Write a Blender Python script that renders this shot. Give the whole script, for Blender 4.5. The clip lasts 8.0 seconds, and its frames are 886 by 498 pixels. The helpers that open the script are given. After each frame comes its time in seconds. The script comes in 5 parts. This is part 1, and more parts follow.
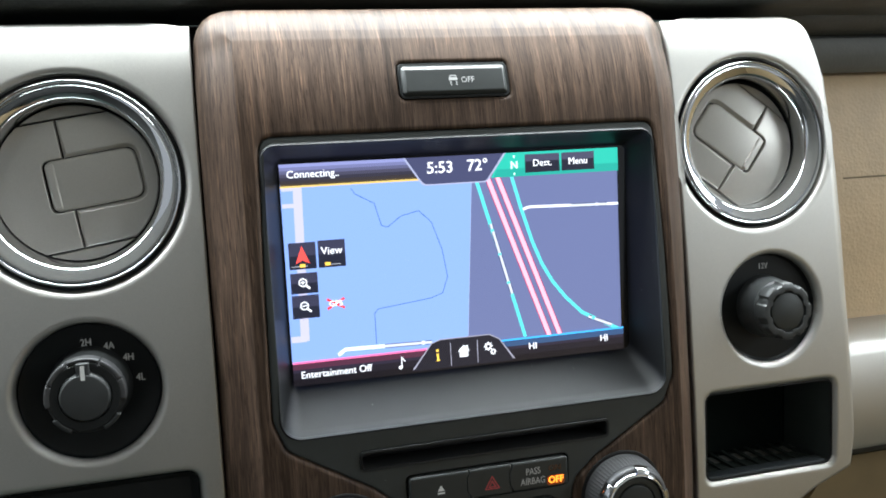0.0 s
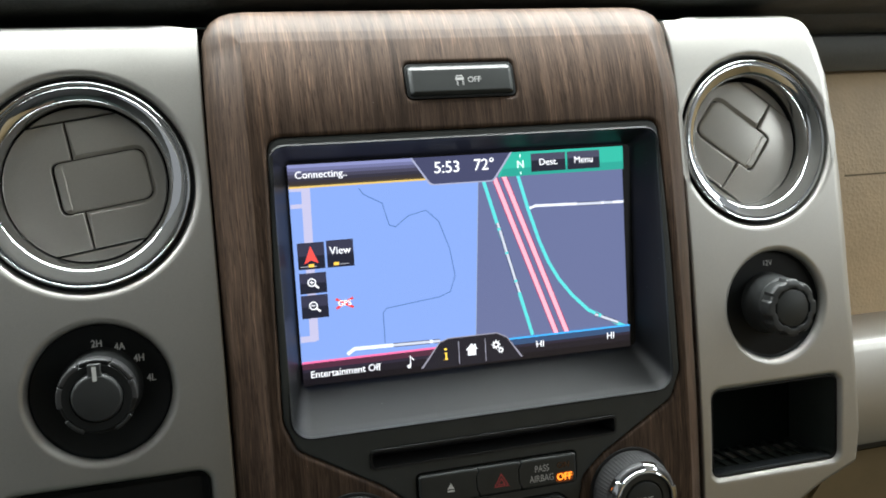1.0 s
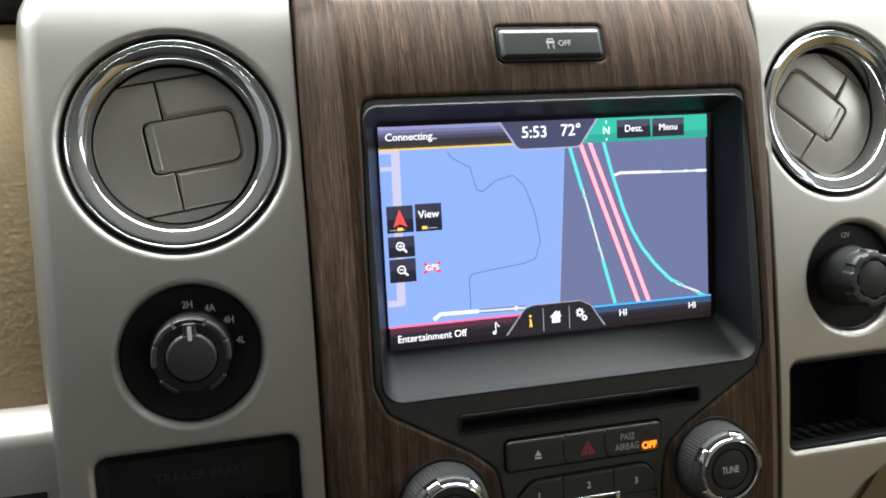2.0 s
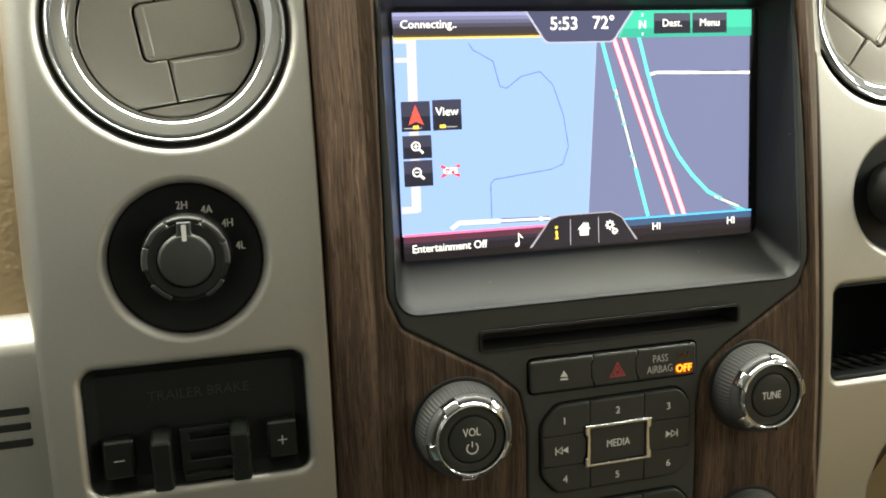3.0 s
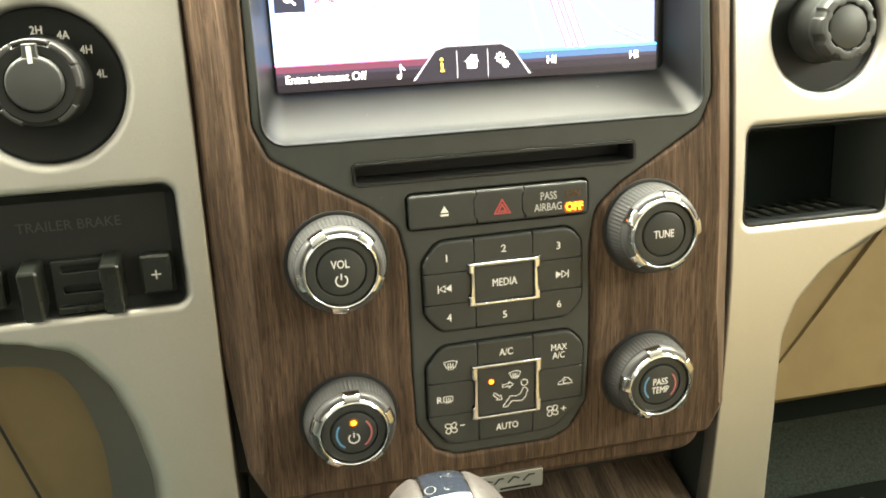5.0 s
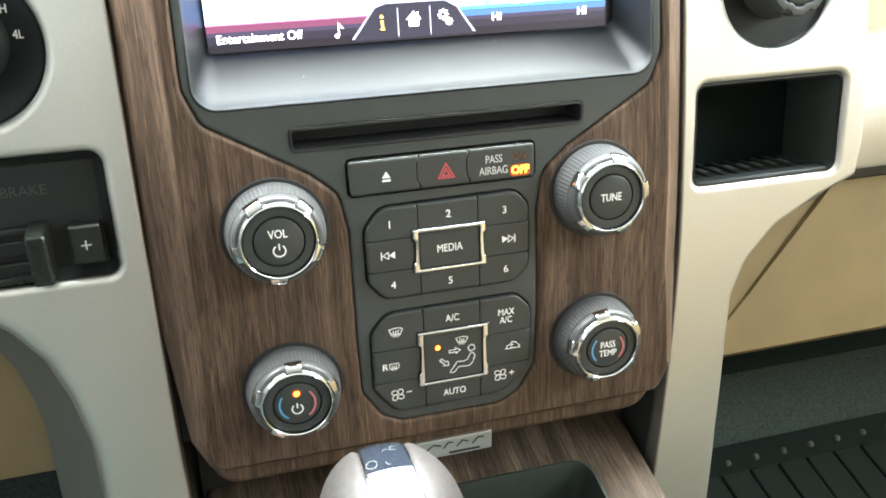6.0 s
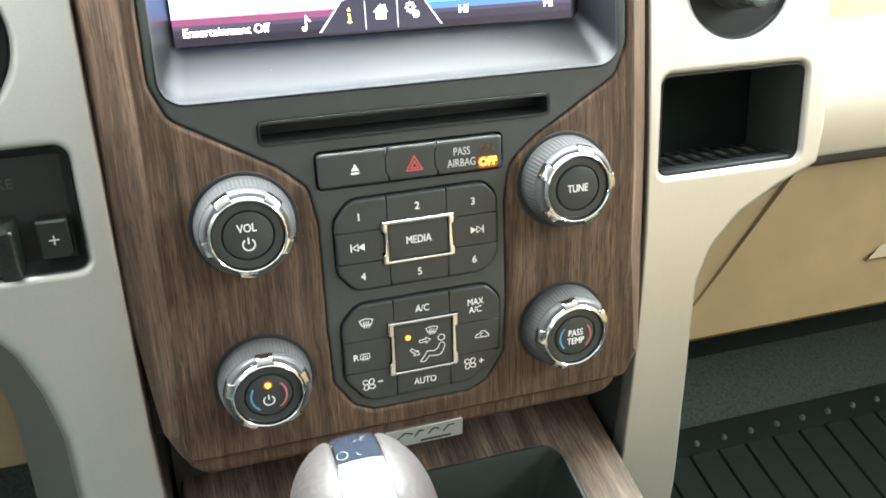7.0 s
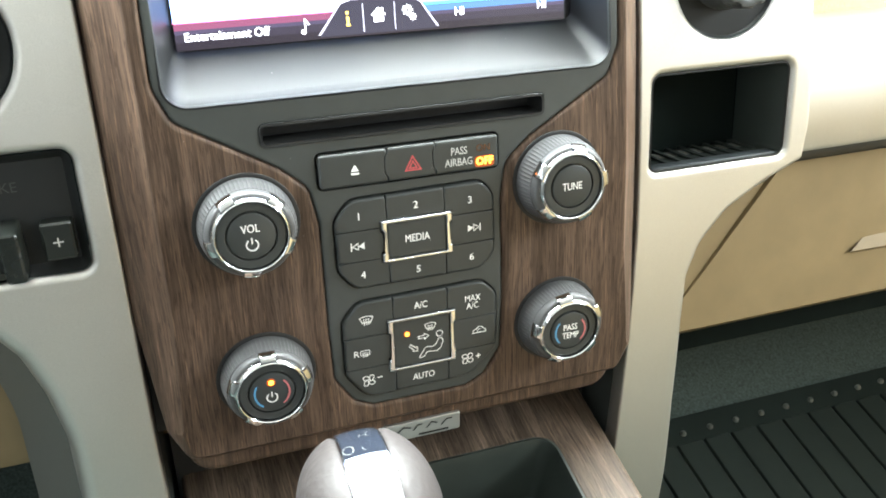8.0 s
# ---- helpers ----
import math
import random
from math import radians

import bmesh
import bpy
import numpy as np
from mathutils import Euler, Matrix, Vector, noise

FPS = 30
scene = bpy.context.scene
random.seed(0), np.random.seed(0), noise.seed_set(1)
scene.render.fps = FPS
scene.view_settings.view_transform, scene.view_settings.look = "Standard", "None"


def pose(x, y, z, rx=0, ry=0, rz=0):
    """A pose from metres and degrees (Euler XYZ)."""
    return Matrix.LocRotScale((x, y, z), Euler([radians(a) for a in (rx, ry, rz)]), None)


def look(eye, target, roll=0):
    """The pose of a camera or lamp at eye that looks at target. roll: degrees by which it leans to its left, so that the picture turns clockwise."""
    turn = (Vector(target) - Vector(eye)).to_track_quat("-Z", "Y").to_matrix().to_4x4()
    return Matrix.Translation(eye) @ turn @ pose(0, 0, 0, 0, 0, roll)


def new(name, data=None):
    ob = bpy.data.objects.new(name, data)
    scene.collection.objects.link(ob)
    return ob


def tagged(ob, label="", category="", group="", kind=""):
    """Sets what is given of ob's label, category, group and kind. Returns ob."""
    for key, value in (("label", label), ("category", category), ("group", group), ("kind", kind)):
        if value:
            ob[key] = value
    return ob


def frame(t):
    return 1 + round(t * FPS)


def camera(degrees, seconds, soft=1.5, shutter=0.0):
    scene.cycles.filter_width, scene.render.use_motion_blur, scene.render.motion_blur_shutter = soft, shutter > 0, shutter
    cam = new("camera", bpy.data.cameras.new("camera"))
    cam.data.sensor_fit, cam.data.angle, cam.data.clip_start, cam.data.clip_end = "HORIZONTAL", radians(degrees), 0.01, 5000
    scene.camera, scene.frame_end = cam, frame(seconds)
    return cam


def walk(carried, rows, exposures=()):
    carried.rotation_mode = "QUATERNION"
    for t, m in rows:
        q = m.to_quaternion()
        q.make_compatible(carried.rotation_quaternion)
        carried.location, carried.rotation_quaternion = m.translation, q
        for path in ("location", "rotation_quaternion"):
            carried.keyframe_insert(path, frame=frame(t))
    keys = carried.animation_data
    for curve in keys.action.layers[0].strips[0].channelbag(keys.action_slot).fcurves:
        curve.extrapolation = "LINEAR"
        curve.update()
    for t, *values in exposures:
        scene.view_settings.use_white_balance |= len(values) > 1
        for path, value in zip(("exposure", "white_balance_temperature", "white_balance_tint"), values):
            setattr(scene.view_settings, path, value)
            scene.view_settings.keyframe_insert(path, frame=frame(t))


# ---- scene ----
# The dash frame: x to the right, z up along the screen, y into the dash, origin at the screen's middle.
# DASH carries it into the world: the fascia leans back, the cab floor is z = 0.
LEAN_BACK = 20.0
DASH = pose(0, 0, 0.52, -LEAN_BACK, 0, 0)
CAB = Matrix.Identity(4)

cam = camera(54.4, 8.0, soft=1.8)
PATH = [
    (0, (-0.121, -0.411, 0.054), (0.388, 1.51, -0.169), -2.9),
    (0.5, (-0.125, -0.41, 0.051), (0.387, 1.511, -0.163), -3.1),
    (1, (-0.127, -0.412, 0.053), (0.39, 1.507, -0.165), -3.3),
    (1.5, (-0.155, -0.409, 0.048), (0.362, 1.511, -0.167), -3.3),
    (2, (-0.169, -0.399, 0.038), (0.35, 1.519, -0.18), -2.9),
    (2.2, (-0.168, -0.392, 0.028), (0.352, 1.527, -0.187), -2.8),
    (3.3, (-0.17, -0.361, 0.001), (0.333, 1.55, -0.309), -2.3),
    (3.5, (-0.166, -0.362, -0.002), (0.323, 1.552, -0.313), -2.4),
    (4, (-0.145, -0.38, -0.009), (0.323, 1.527, -0.393), -2.6),
    (4.5, (-0.118, -0.379, -0.022), (0.315, 1.513, -0.505), -2.8),
    (4.7, (-0.112, -0.378, -0.031), (0.305, 1.518, -0.514), -3.0),
    (6, (-0.093, -0.367, -0.023), (0.39, 1.467, -0.659), -3.0),
    (6.5, (-0.09, -0.369, -0.019), (0.424, 1.45, -0.672), -2.8),
    (7, (-0.091, -0.37, -0.018), (0.442, 1.434, -0.696), -2.9),
    (7.5, (-0.094, -0.373, -0.013), (0.463, 1.419, -0.706), -2.8),
    (8, (-0.1, -0.374, -0.013), (0.472, 1.412, -0.708), -3.0),
]
EXPOSURES = [
    (0.0, 0.57, 6100, 7), (0.5, 0.22, 6200, 7), (1.0, 0.18, 6350, 7), (2.2, 0.30, 6550, 7), (3.4, 1.05, 7900, 0),
    (4.0, 1.10, 7950, 1), (4.7, 2.26, 8350, 0), (5.9, 2.73, 6350, 3), (8.0, 2.78, 6250, 4),
]
walk(cam, [(t, DASH @ look(eye, target, roll)) for t, eye, target, roll in PATH], EXPOSURES)

# ---- light: a lit hall outside, seen through the cab's glass ----
world = bpy.data.worlds.new("hall")
scene.world = world
world.use_nodes = True
wn = world.node_tree.nodes
hall = wn["Background"]
hall.inputs["Color"].default_value = (0.94, 0.965, 1.0, 1)
hall.inputs["Strength"].default_value = 0.36


def area_lamp(name, at, target, w, h, watts, colour=(1, 0.97, 0.92)):
    data = bpy.data.lights.new(name, "AREA")
    data.shape, data.size, data.size_y, data.energy, data.color = "RECTANGLE", w, h, watts, colour
    ob = new(name, data)
    ob.matrix_world = look(at, target)
    return ob


for lean, watts in ((-0.75, 13.5), (0.15, 12.5), (1.0, 8.5)):
    area_lamp("windshield_light", (0.04, 0.29 + 0.175 * lean, 1.03 + 0.125 * lean), (0.03, -0.14 + 0.10 * lean, 0.40), 1.6, 0.13, watts, (0.97, 1.0, 0.985))
area_lamp("passenger_window_light", (1.20, -0.42, 1.10), (0.25, 0.05, 0.20), 0.8, 0.22, 3.7, (0.95, 0.99, 1.0))


# ---- materials ----
def mat(name, colour, rough=0.5, metal=0.0, coat=0.0, spec=0.5):
    m = bpy.data.materials.new(name)
    m.use_nodes = True
    b = m.node_tree.nodes["Principled BSDF"]
    b.inputs["Base Color"].default_value = (*colour, 1)
    b.inputs["Roughness"].default_value = rough
    b.inputs["Metallic"].default_value = metal
    b.inputs["Coat Weight"].default_value = coat
    b.inputs["Coat Roughness"].default_value = 0.12
    b.inputs["Specular IOR Level"].default_value = spec
    return m


def add(m, kind, **inputs):
    n = m.node_tree.nodes.new(kind)
    for key, value in inputs.items():
        n.inputs[key].default_value = value
    return n


def coords(m, scale):
    tc = m.node_tree.nodes.new("ShaderNodeTexCoord")
    mp = m.node_tree.nodes.new("ShaderNodeMapping")
    mp.inputs["Scale"].default_value = scale
    m.node_tree.links.new(tc.outputs["Object"], mp.inputs["Vector"])
    return mp.outputs["Vector"]


def noise_of(m, scale, size, detail=4.0, rough=0.55):
    n = add(m, "ShaderNodeTexNoise", Scale=size, Detail=detail, Roughness=rough)
    m.node_tree.links.new(coords(m, scale), n.inputs["Vector"])
    return n.outputs["Fac"]


def ramp(m, fac, stops):
    r = m.node_tree.nodes.new("ShaderNodeValToRGB")
    e = r.color_ramp.elements
    while len(e) < len(stops):
        e.new(0.5)
    for el, (p, c) in zip(e, stops):
        el.position, el.color = p, (*c, 1)
    m.node_tree.links.new(fac, r.inputs["Fac"])
    return r.outputs["Color"]


def mixed(m, a, b, fac, mode="MULTIPLY"):
    n = m.node_tree.nodes.new("ShaderNodeMix")
    n.data_type, n.blend_type = "RGBA", mode
    n.inputs["Factor"].default_value = fac
    m.node_tree.links.new(a, n.inputs["A"])
    m.node_tree.links.new(b, n.inputs["B"])
    return n.outputs["Result"]


def paint(m, colour):
    m.node_tree.links.new(colour, m.node_tree.nodes["Principled BSDF"].inputs["Base Color"])


def gloss(m, fac, lo, hi):
    n = add(m, "ShaderNodeMapRange")
    n.inputs["To Min"].default_value, n.inputs["To Max"].default_value = lo, hi
    m.node_tree.links.new(fac, n.inputs["Value"])
    m.node_tree.links.new(n.outputs["Result"], m.node_tree.nodes["Principled BSDF"].inputs["Roughness"])


def relief(m, fac, strength, distance):
    n = add(m, "ShaderNodeBump", Strength=strength, Distance=distance)
    m.node_tree.links.new(fac, n.inputs["Height"])
    m.node_tree.links.new(n.outputs["Normal"], m.node_tree.nodes["Principled BSDF"].inputs["Normal"])


def glow(name, colour, strength):
    m = mat(name, (0.01, 0.01, 0.01), 0.25)
    b = m.node_tree.nodes["Principled BSDF"]
    b.inputs["Emission Color"].default_value = (*colour, 1)
    b.inputs["Emission Strength"].default_value = strength
    return m


def dusted(m, colour, amount):
    """Sparse pale dust specks over a colour."""
    if not amount:
        return colour
    v = add(m, "ShaderNodeTexVoronoi", Scale=130.0)
    m.node_tree.links.new(coords(m, (1, 1, 1)), v.inputs["Vector"])
    dots = ramp(m, v.outputs["Distance"], [(0.030 * amount, (0.22, 0.21, 0.2)), (0.036 * amount, (0, 0, 0))])
    return mixed(m, colour, dots, 1.0, "ADD")


def warped(m, scale, wander):
    """Object coordinates, swayed sideways by a slow noise, then stretched by scale."""
    tc = m.node_tree.nodes.new("ShaderNodeTexCoord")
    slow = add(m, "ShaderNodeTexNoise", Scale=16.0, Detail=3.0, Roughness=0.55)
    long = add(m, "ShaderNodeMapping", Scale=(1.0, 0.3, 0.4) if scale[2] < 0.5 else (1.0, 0.4, 1.0))
    sway = add(m, "ShaderNodeVectorMath")
    sway.operation = "MULTIPLY_ADD"
    sway.inputs[1].default_value = (wander, 0.0, 0.0)
    mp = add(m, "ShaderNodeMapping", Scale=scale)
    ln = m.node_tree.links
    ln.new(tc.outputs["Object"], long.inputs["Vector"])
    ln.new(long.outputs["Vector"], slow.inputs["Vector"])
    ln.new(slow.outputs["Color"], sway.inputs[0])
    ln.new(tc.outputs["Object"], sway.inputs[2])
    ln.new(sway.outputs["Vector"], mp.inputs["Vector"])
    return mp.outputs["Vector"]


def grain_of(m, axis, along, size, detail, rough, wander=0.010):
    """Noise drawn out along the grain; along: how short its flecks are."""
    n = add(m, "ShaderNodeTexNoise", Scale=size, Detail=detail, Roughness=rough)
    stretch = tuple(1.0 if a == 1.0 else a * along for a in axis)
    m.node_tree.links.new(warped(m, stretch, wander), n.inputs["Vector"])
    return n.outputs["Fac"]


def wood_material(name, lo, mid, hi, axis=(1.0, 0.02, 0.02)):
    m = mat(name, mid, 0.5, 0.0, 0.07, 0.15)
    m.node_tree.nodes["Principled BSDF"].inputs["Coat Roughness"].default_value = 0.40
    patches = grain_of(m, axis, 5.0, 30.0, 3.0, 0.55, 0.020)
    broad = grain_of(m, axis, 1.6, 170.0, 5.0, 0.62, 0.016)
    fine = grain_of(m, axis, 1.5, 1100.0, 4.0, 0.72)
    pores = grain_of(m, axis, 2.6, 1700.0, 2.0, 0.6)
    hairs = grain_of(m, axis, 1.7, 1500.0, 1.0, 0.5)
    c = ramp(m, broad, [(0.30, lo), (0.5, mid), (0.68, hi)])
    q = ramp(m, patches, [(0.32, (0.82, 0.82, 0.83)), (0.66, (1.12, 1.10, 1.08))])
    f = ramp(m, fine, [(0.34, (0.54, 0.51, 0.50)), (0.50, (0.96, 0.96, 0.96)), (0.64, (1.30, 1.28, 1.26))])
    p = ramp(m, pores, [(0.36, (0.42, 0.39, 0.37)), (0.45, (1, 1, 1))])
    h = ramp(m, hairs, [(0.60, (1, 1, 1)), (0.70, (1.75, 1.68, 1.58))])
    paint(m, dusted(m, mixed(m, mixed(m, mixed(m, mixed(m, c, q, 1.0), f, 0.80), p, 0.80), h, 0.9), 0.5))
    gloss(m, fine, 0.52, 0.47)
    relief(m, fine, 0.05, 0.0002)
    return m


def satin_material(name, colour, rough, metal):
    m = mat(name, colour, rough, metal)
    speck = noise_of(m, (1, 1, 1), 2600.0, 2.0)
    cloud = noise_of(m, (1, 1, 1), 14.0, 3.0)
    c = ramp(m, speck, [(0.3, tuple(v * 0.93 for v in colour)), (0.7, tuple(min(1, v * 1.06) for v in colour))])
    k = ramp(m, cloud, [(0.3, (0.96, 0.96, 0.96)), (0.7, (1, 1, 1))])
    paint(m, mixed(m, c, k, 1.0))
    gloss(m, cloud, rough - 0.03, rough + 0.04)
    relief(m, speck, 0.05, 0.0001)
    return m


def plastic_material(name, colour, rough, grain=1500.0, bump=0.12, spec=0.5, dust=0.0):
    m = mat(name, colour, rough, spec=spec)
    g = noise_of(m, (1, 1, 1), grain, 3.0)
    d = noise_of(m, (1, 1, 1), 40.0, 5.0, 0.65)
    c = ramp(m, d, [(0.3, tuple(v * 0.88 for v in colour)), (0.7, tuple(v * 1.12 for v in colour))])
    paint(m, dusted(m, c, dust))
    gloss(m, d, rough - 0.06, rough + 0.08)
    relief(m, g, bump, 0.0002)
    return m


def leather_material(name, colour, rough, size=340.0, bump=0.5):
    m = mat(name, colour, rough)
    v = add(m, "ShaderNodeTexVoronoi", Scale=size)
    m.node_tree.links.new(coords(m, (1, 1, 1)), v.inputs["Vector"])
    d = noise_of(m, (1, 1, 1), 30.0, 4.0)
    w = noise_of(m, (1, 1, 1), size * 0.6, 4.0)
    c = ramp(m, d, [(0.3, tuple(x * 0.9 for x in colour)), (0.7, tuple(min(1, x * 1.08) for x in colour))])
    paint(m, c)
    relief(m, mixed(m, v.outputs["Distance"], w, 0.6, "MIX"), bump, 0.0006)
    return m


WOOD = wood_material("walnut_trim", (0.039, 0.0257, 0.0176), (0.081, 0.0536, 0.0380), (0.122, 0.0830, 0.0600))
WOOD_FLAT = wood_material("walnut_console", (0.044, 0.033, 0.024), (0.082, 0.061, 0.046), (0.122, 0.092, 0.070), (1.0, 0.02, 1.0))
SILVER = satin_material("satin_silver_paint", (0.60, 0.585, 0.55), 0.47, 0.9)
# darkened copy of SILVER: the arch reveals' shade as paint; also strap marks
SILVER_DARK = satin_material("darkened_silver_paint", (0.15, 0.152, 0.14), 0.45, 0.3)
BLACK = plastic_material("black_plastic", (0.014, 0.015, 0.015), 0.45, spec=0.28)
BEZEL = plastic_material("charcoal_satin_plastic", (0.016, 0.017, 0.018), 0.42, 1800.0, 0.05, spec=0.4, dust=0.7)
FACE = plastic_material("dark_grey_faceplate", (0.046, 0.050, 0.048), 0.42, 1800.0, 0.05, spec=0.35, dust=0.5)
BUTTON = plastic_material("soft_black_button", (0.034, 0.037, 0.036), 0.40, 2000.0, 0.05, spec=0.4)
DEEP = plastic_material("matt_black_recess", (0.010, 0.010, 0.010), 0.6)
DIAL_BLACK = plastic_material("satin_black_dial", (0.008, 0.009, 0.009), 0.34, 2500.0, 0.03, spec=0.25)
LEVER = plastic_material("black_lever_plastic", (0.011, 0.013, 0.011), 0.28, 2200.0, 0.04, spec=0.5)
PIANO = mat("gloss_black", (0.008, 0.008, 0.009), 0.12)
# near-black for shade put into colour: under the glove box, in the bin
SHADE_BLACK = plastic_material("shade_black", (0.007, 0.010, 0.009), 0.9, 700.0, 0.4, spec=0.05)
GROMMET = plastic_material("dark_grey_rubber", (0.014, 0.015, 0.015), 0.6, spec=0.3)
CHROME = mat("chrome", (0.66, 0.67, 0.68), 0.05, 1.0)
CHROME_SOFT = mat("brushed_chrome", (0.62, 0.62, 0.62), 0.22, 1.0)
FRAME_CHROME = mat("satin_chrome", (0.66, 0.68, 0.72), 0.14, 1.0)
STRAP_CHROME = mat("smoked_chrome", (0.70, 0.72, 0.78), 0.13, 1.0)
# dark and pale reflections of the chrome strap, put into two colours
STRAP_REFLECT_DARK = mat("painted_dark_reflection", (0.012, 0.0145, 0.021), 0.12, 0.2)
STRAP_REFLECT_PALE = mat("painted_pale_reflection", (0.16, 0.175, 0.22), 0.35, 0.6)
KNURL = mat("grey_knob_metal", (0.078, 0.078, 0.080), 0.42, 0.4)
CAP_RUBBER = plastic_material("charcoal_cap_rubber", (0.036, 0.038, 0.038), 0.42, 1800.0, 0.06, spec=0.45)
VENT_GREY = satin_material("warm_grey_vent_plastic", (0.52, 0.50, 0.46), 0.35, 0.42)
TAN = leather_material("tan_grained_vinyl", (0.64, 0.475, 0.29), 0.5, 420.0, 1.0)
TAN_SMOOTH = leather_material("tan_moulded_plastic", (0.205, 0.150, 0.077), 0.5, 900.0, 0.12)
PAD = leather_material("black_grained_dash_pad", (0.040, 0.042, 0.039), 0.42, 400.0, 0.6)
PAD_BAND = leather_material("grey_pad_edge", (0.13, 0.135, 0.128), 0.5, 500.0, 0.4)
PAD_GREY = leather_material("dark_grey_dash_pad", (0.055, 0.056, 0.054), 0.55, 500.0, 0.4)
RUBBER = plastic_material("black_floor_rubber", (0.014, 0.020, 0.017), 0.75, 600.0, 0.3, spec=0.2)
CARPET = leather_material("dark_grey_carpet", (0.085, 0.098, 0.092), 0.95, 260.0, 1.0)
fuzz = ramp(CARPET, noise_of(CARPET, (1, 1, 1), 420.0, 4.0, 0.75), [(0.32, (0.018, 0.026, 0.023)), (0.68, (0.068, 0.092, 0.083))])
paint(CARPET, fuzz)
PAD_STUD = plastic_material("grey_rubber_stud", (0.10, 0.11, 0.10), 0.45)
KNOB_LEATHER = leather_material("pearl_grey_leather", (0.0255, 0.0218, 0.0212), 0.55, 300.0, 0.7)
SILL = plastic_material("grey_sill_plastic", (0.060, 0.068, 0.072), 0.32, 1500.0, 0.05)
BIN = plastic_material("charcoal_bin_plastic", (0.028, 0.034, 0.030), 0.5, 900.0, 0.2, spec=0.3)
INK = mat("white_legend_ink", (0.80, 0.80, 0.78), 0.5)
INK_DIM = mat("grey_legend_ink", (0.46, 0.46, 0.45), 0.5)
BADGE = mat("pale_satin_badge", (0.45, 0.45, 0.45), 0.30, 0.75)
INK_RED = mat("red_legend_ink", (0.45, 0.07, 0.075), 0.5)
INK_BLUE = mat("blue_legend_ink", (0.10, 0.30, 0.52), 0.5)
INK_ROSE = mat("rose_legend_ink", (0.50, 0.15, 0.15), 0.5)
AMBER = glow("amber_lamp", (1.0, 0.24, 0.02), 2.2)
# faint glow painted as the bloom round the lit amber lamps
AMBER_HALO = glow("amber_halo", (1.0, 0.17, 0.004), 0.10)
AMBER_DIM = glow("amber_dim", (0.6, 0.16, 0.01), 0.03)
HEADLINER = plastic_material("pale_headliner_cloth", (0.62, 0.61, 0.58), 0.9, 300.0, 0.3)


KNOB_LEATHER.node_tree.nodes["Principled BSDF"].inputs["Specular IOR Level"].default_value = 0.3
WOOD_FLAT.node_tree.nodes["Principled BSDF"].inputs["Specular IOR Level"].default_value = 0.16
WOOD_FLAT.node_tree.nodes["Principled BSDF"].inputs["Coat Weight"].default_value = 0.0


# ---- building helpers ----
def base_y(z):
    """Depth of the dash's middle, bowed towards the seats."""
    return -0.0215 + (0.386 if z > -0.1 else 0.45) * (z + 0.1) ** 2


def face_y(z):
    """The wooden fascia's front: it rolls back towards the top."""
    return base_y(z) + 5.0 * max(0.0, z - 0.071) ** 2


def wing_y(z):
    """The silver wings' front, behind the wood."""
    return base_y(z) + 0.0175 + 7.0 * max(0.0, z - 0.096) ** 2


HOME = {}


def thing(name, base, label, category, group="", kind="", m=None):
    ob = new(name)
    ob.empty_display_size = 0.02
    HOME[ob] = Vector(base)
    ob.matrix_world = (DASH if m is None else m) @ Matrix.Translation(base)
    return tagged(ob, label, category, group, kind)


def part(name, bm, material, parent, label="", smooth=40):
    home = HOME[parent]
    bm.transform(Matrix.Translation(-home))
    bmesh.ops.recalc_face_normals(bm, faces=bm.faces[:])
    me = bpy.data.meshes.new(name)
    bm.to_mesh(me)
    bm.free()
    for p in me.polygons:
        p.use_smooth = True
    me.set_sharp_from_angle(angle=radians(smooth))
    me.materials.append(material)
    ob = new(name, me)
    ob.parent = parent
    HOME[ob] = home
    return tagged(ob, label)


def rrect(x0, x1, z0, z1, r, n=5):
    """A rounded rectangle, counter-clockwise; r: one radius or four (from the lower left round)."""
    rs = r if isinstance(r, (tuple, list)) else (r,) * 4
    out = []
    for (cx, cz, a0), q in zip(((x0, z0, 180), (x1, z0, 270), (x1, z1, 0), (x0, z1, 90)), rs):
        ox, oz = (q if cx == x0 else -q), (q if cz == z0 else -q)
        for i in range(n + 1):
            a = radians(a0 + 90 * i / n)
            out.append((cx + ox + q * math.cos(a), cz + oz + q * math.sin(a)))
            if q == 0:
                break
    return out


def circle(cx, cz, r, n=48, a0=0.0):
    return [(cx + r * math.cos(a0 + 2 * math.pi * i / n), cz + r * math.sin(a0 + 2 * math.pi * i / n)) for i in range(n)]


def rounded(points, r, n=5):
    """A closed polygon with each corner rounded by r (or its own third value)."""
    out = []
    k = len(points)
    for i, p in enumerate(points):
        q = p[2] if len(p) > 2 else r
        a, b, c = Vector(points[i - 1][:2]), Vector(p[:2]), Vector(points[(i + 1) % k][:2])
        u, v = (a - b).normalized(), (c - b).normalized()
        half = math.acos(max(-1, min(1, u.dot(v)))) / 2
        d = min(q / math.tan(half), (a - b).length * 0.49, (c - b).length * 0.49) if half > 1e-3 else 0
        if d < 1e-5:
            out.append(tuple(b))
            continue
        s, e = b + u * d, b + v * d
        for j in range(n + 1):
            t = j / n
            out.append(tuple(s * (1 - t) ** 2 + b * 2 * t * (1 - t) + e * t * t))
    return out


def area_of(loop):
    return 0.5 * sum(a[0] * b[1] - b[0] * a[1] for a, b in zip(loop, loop[1:] + loop[:1]))


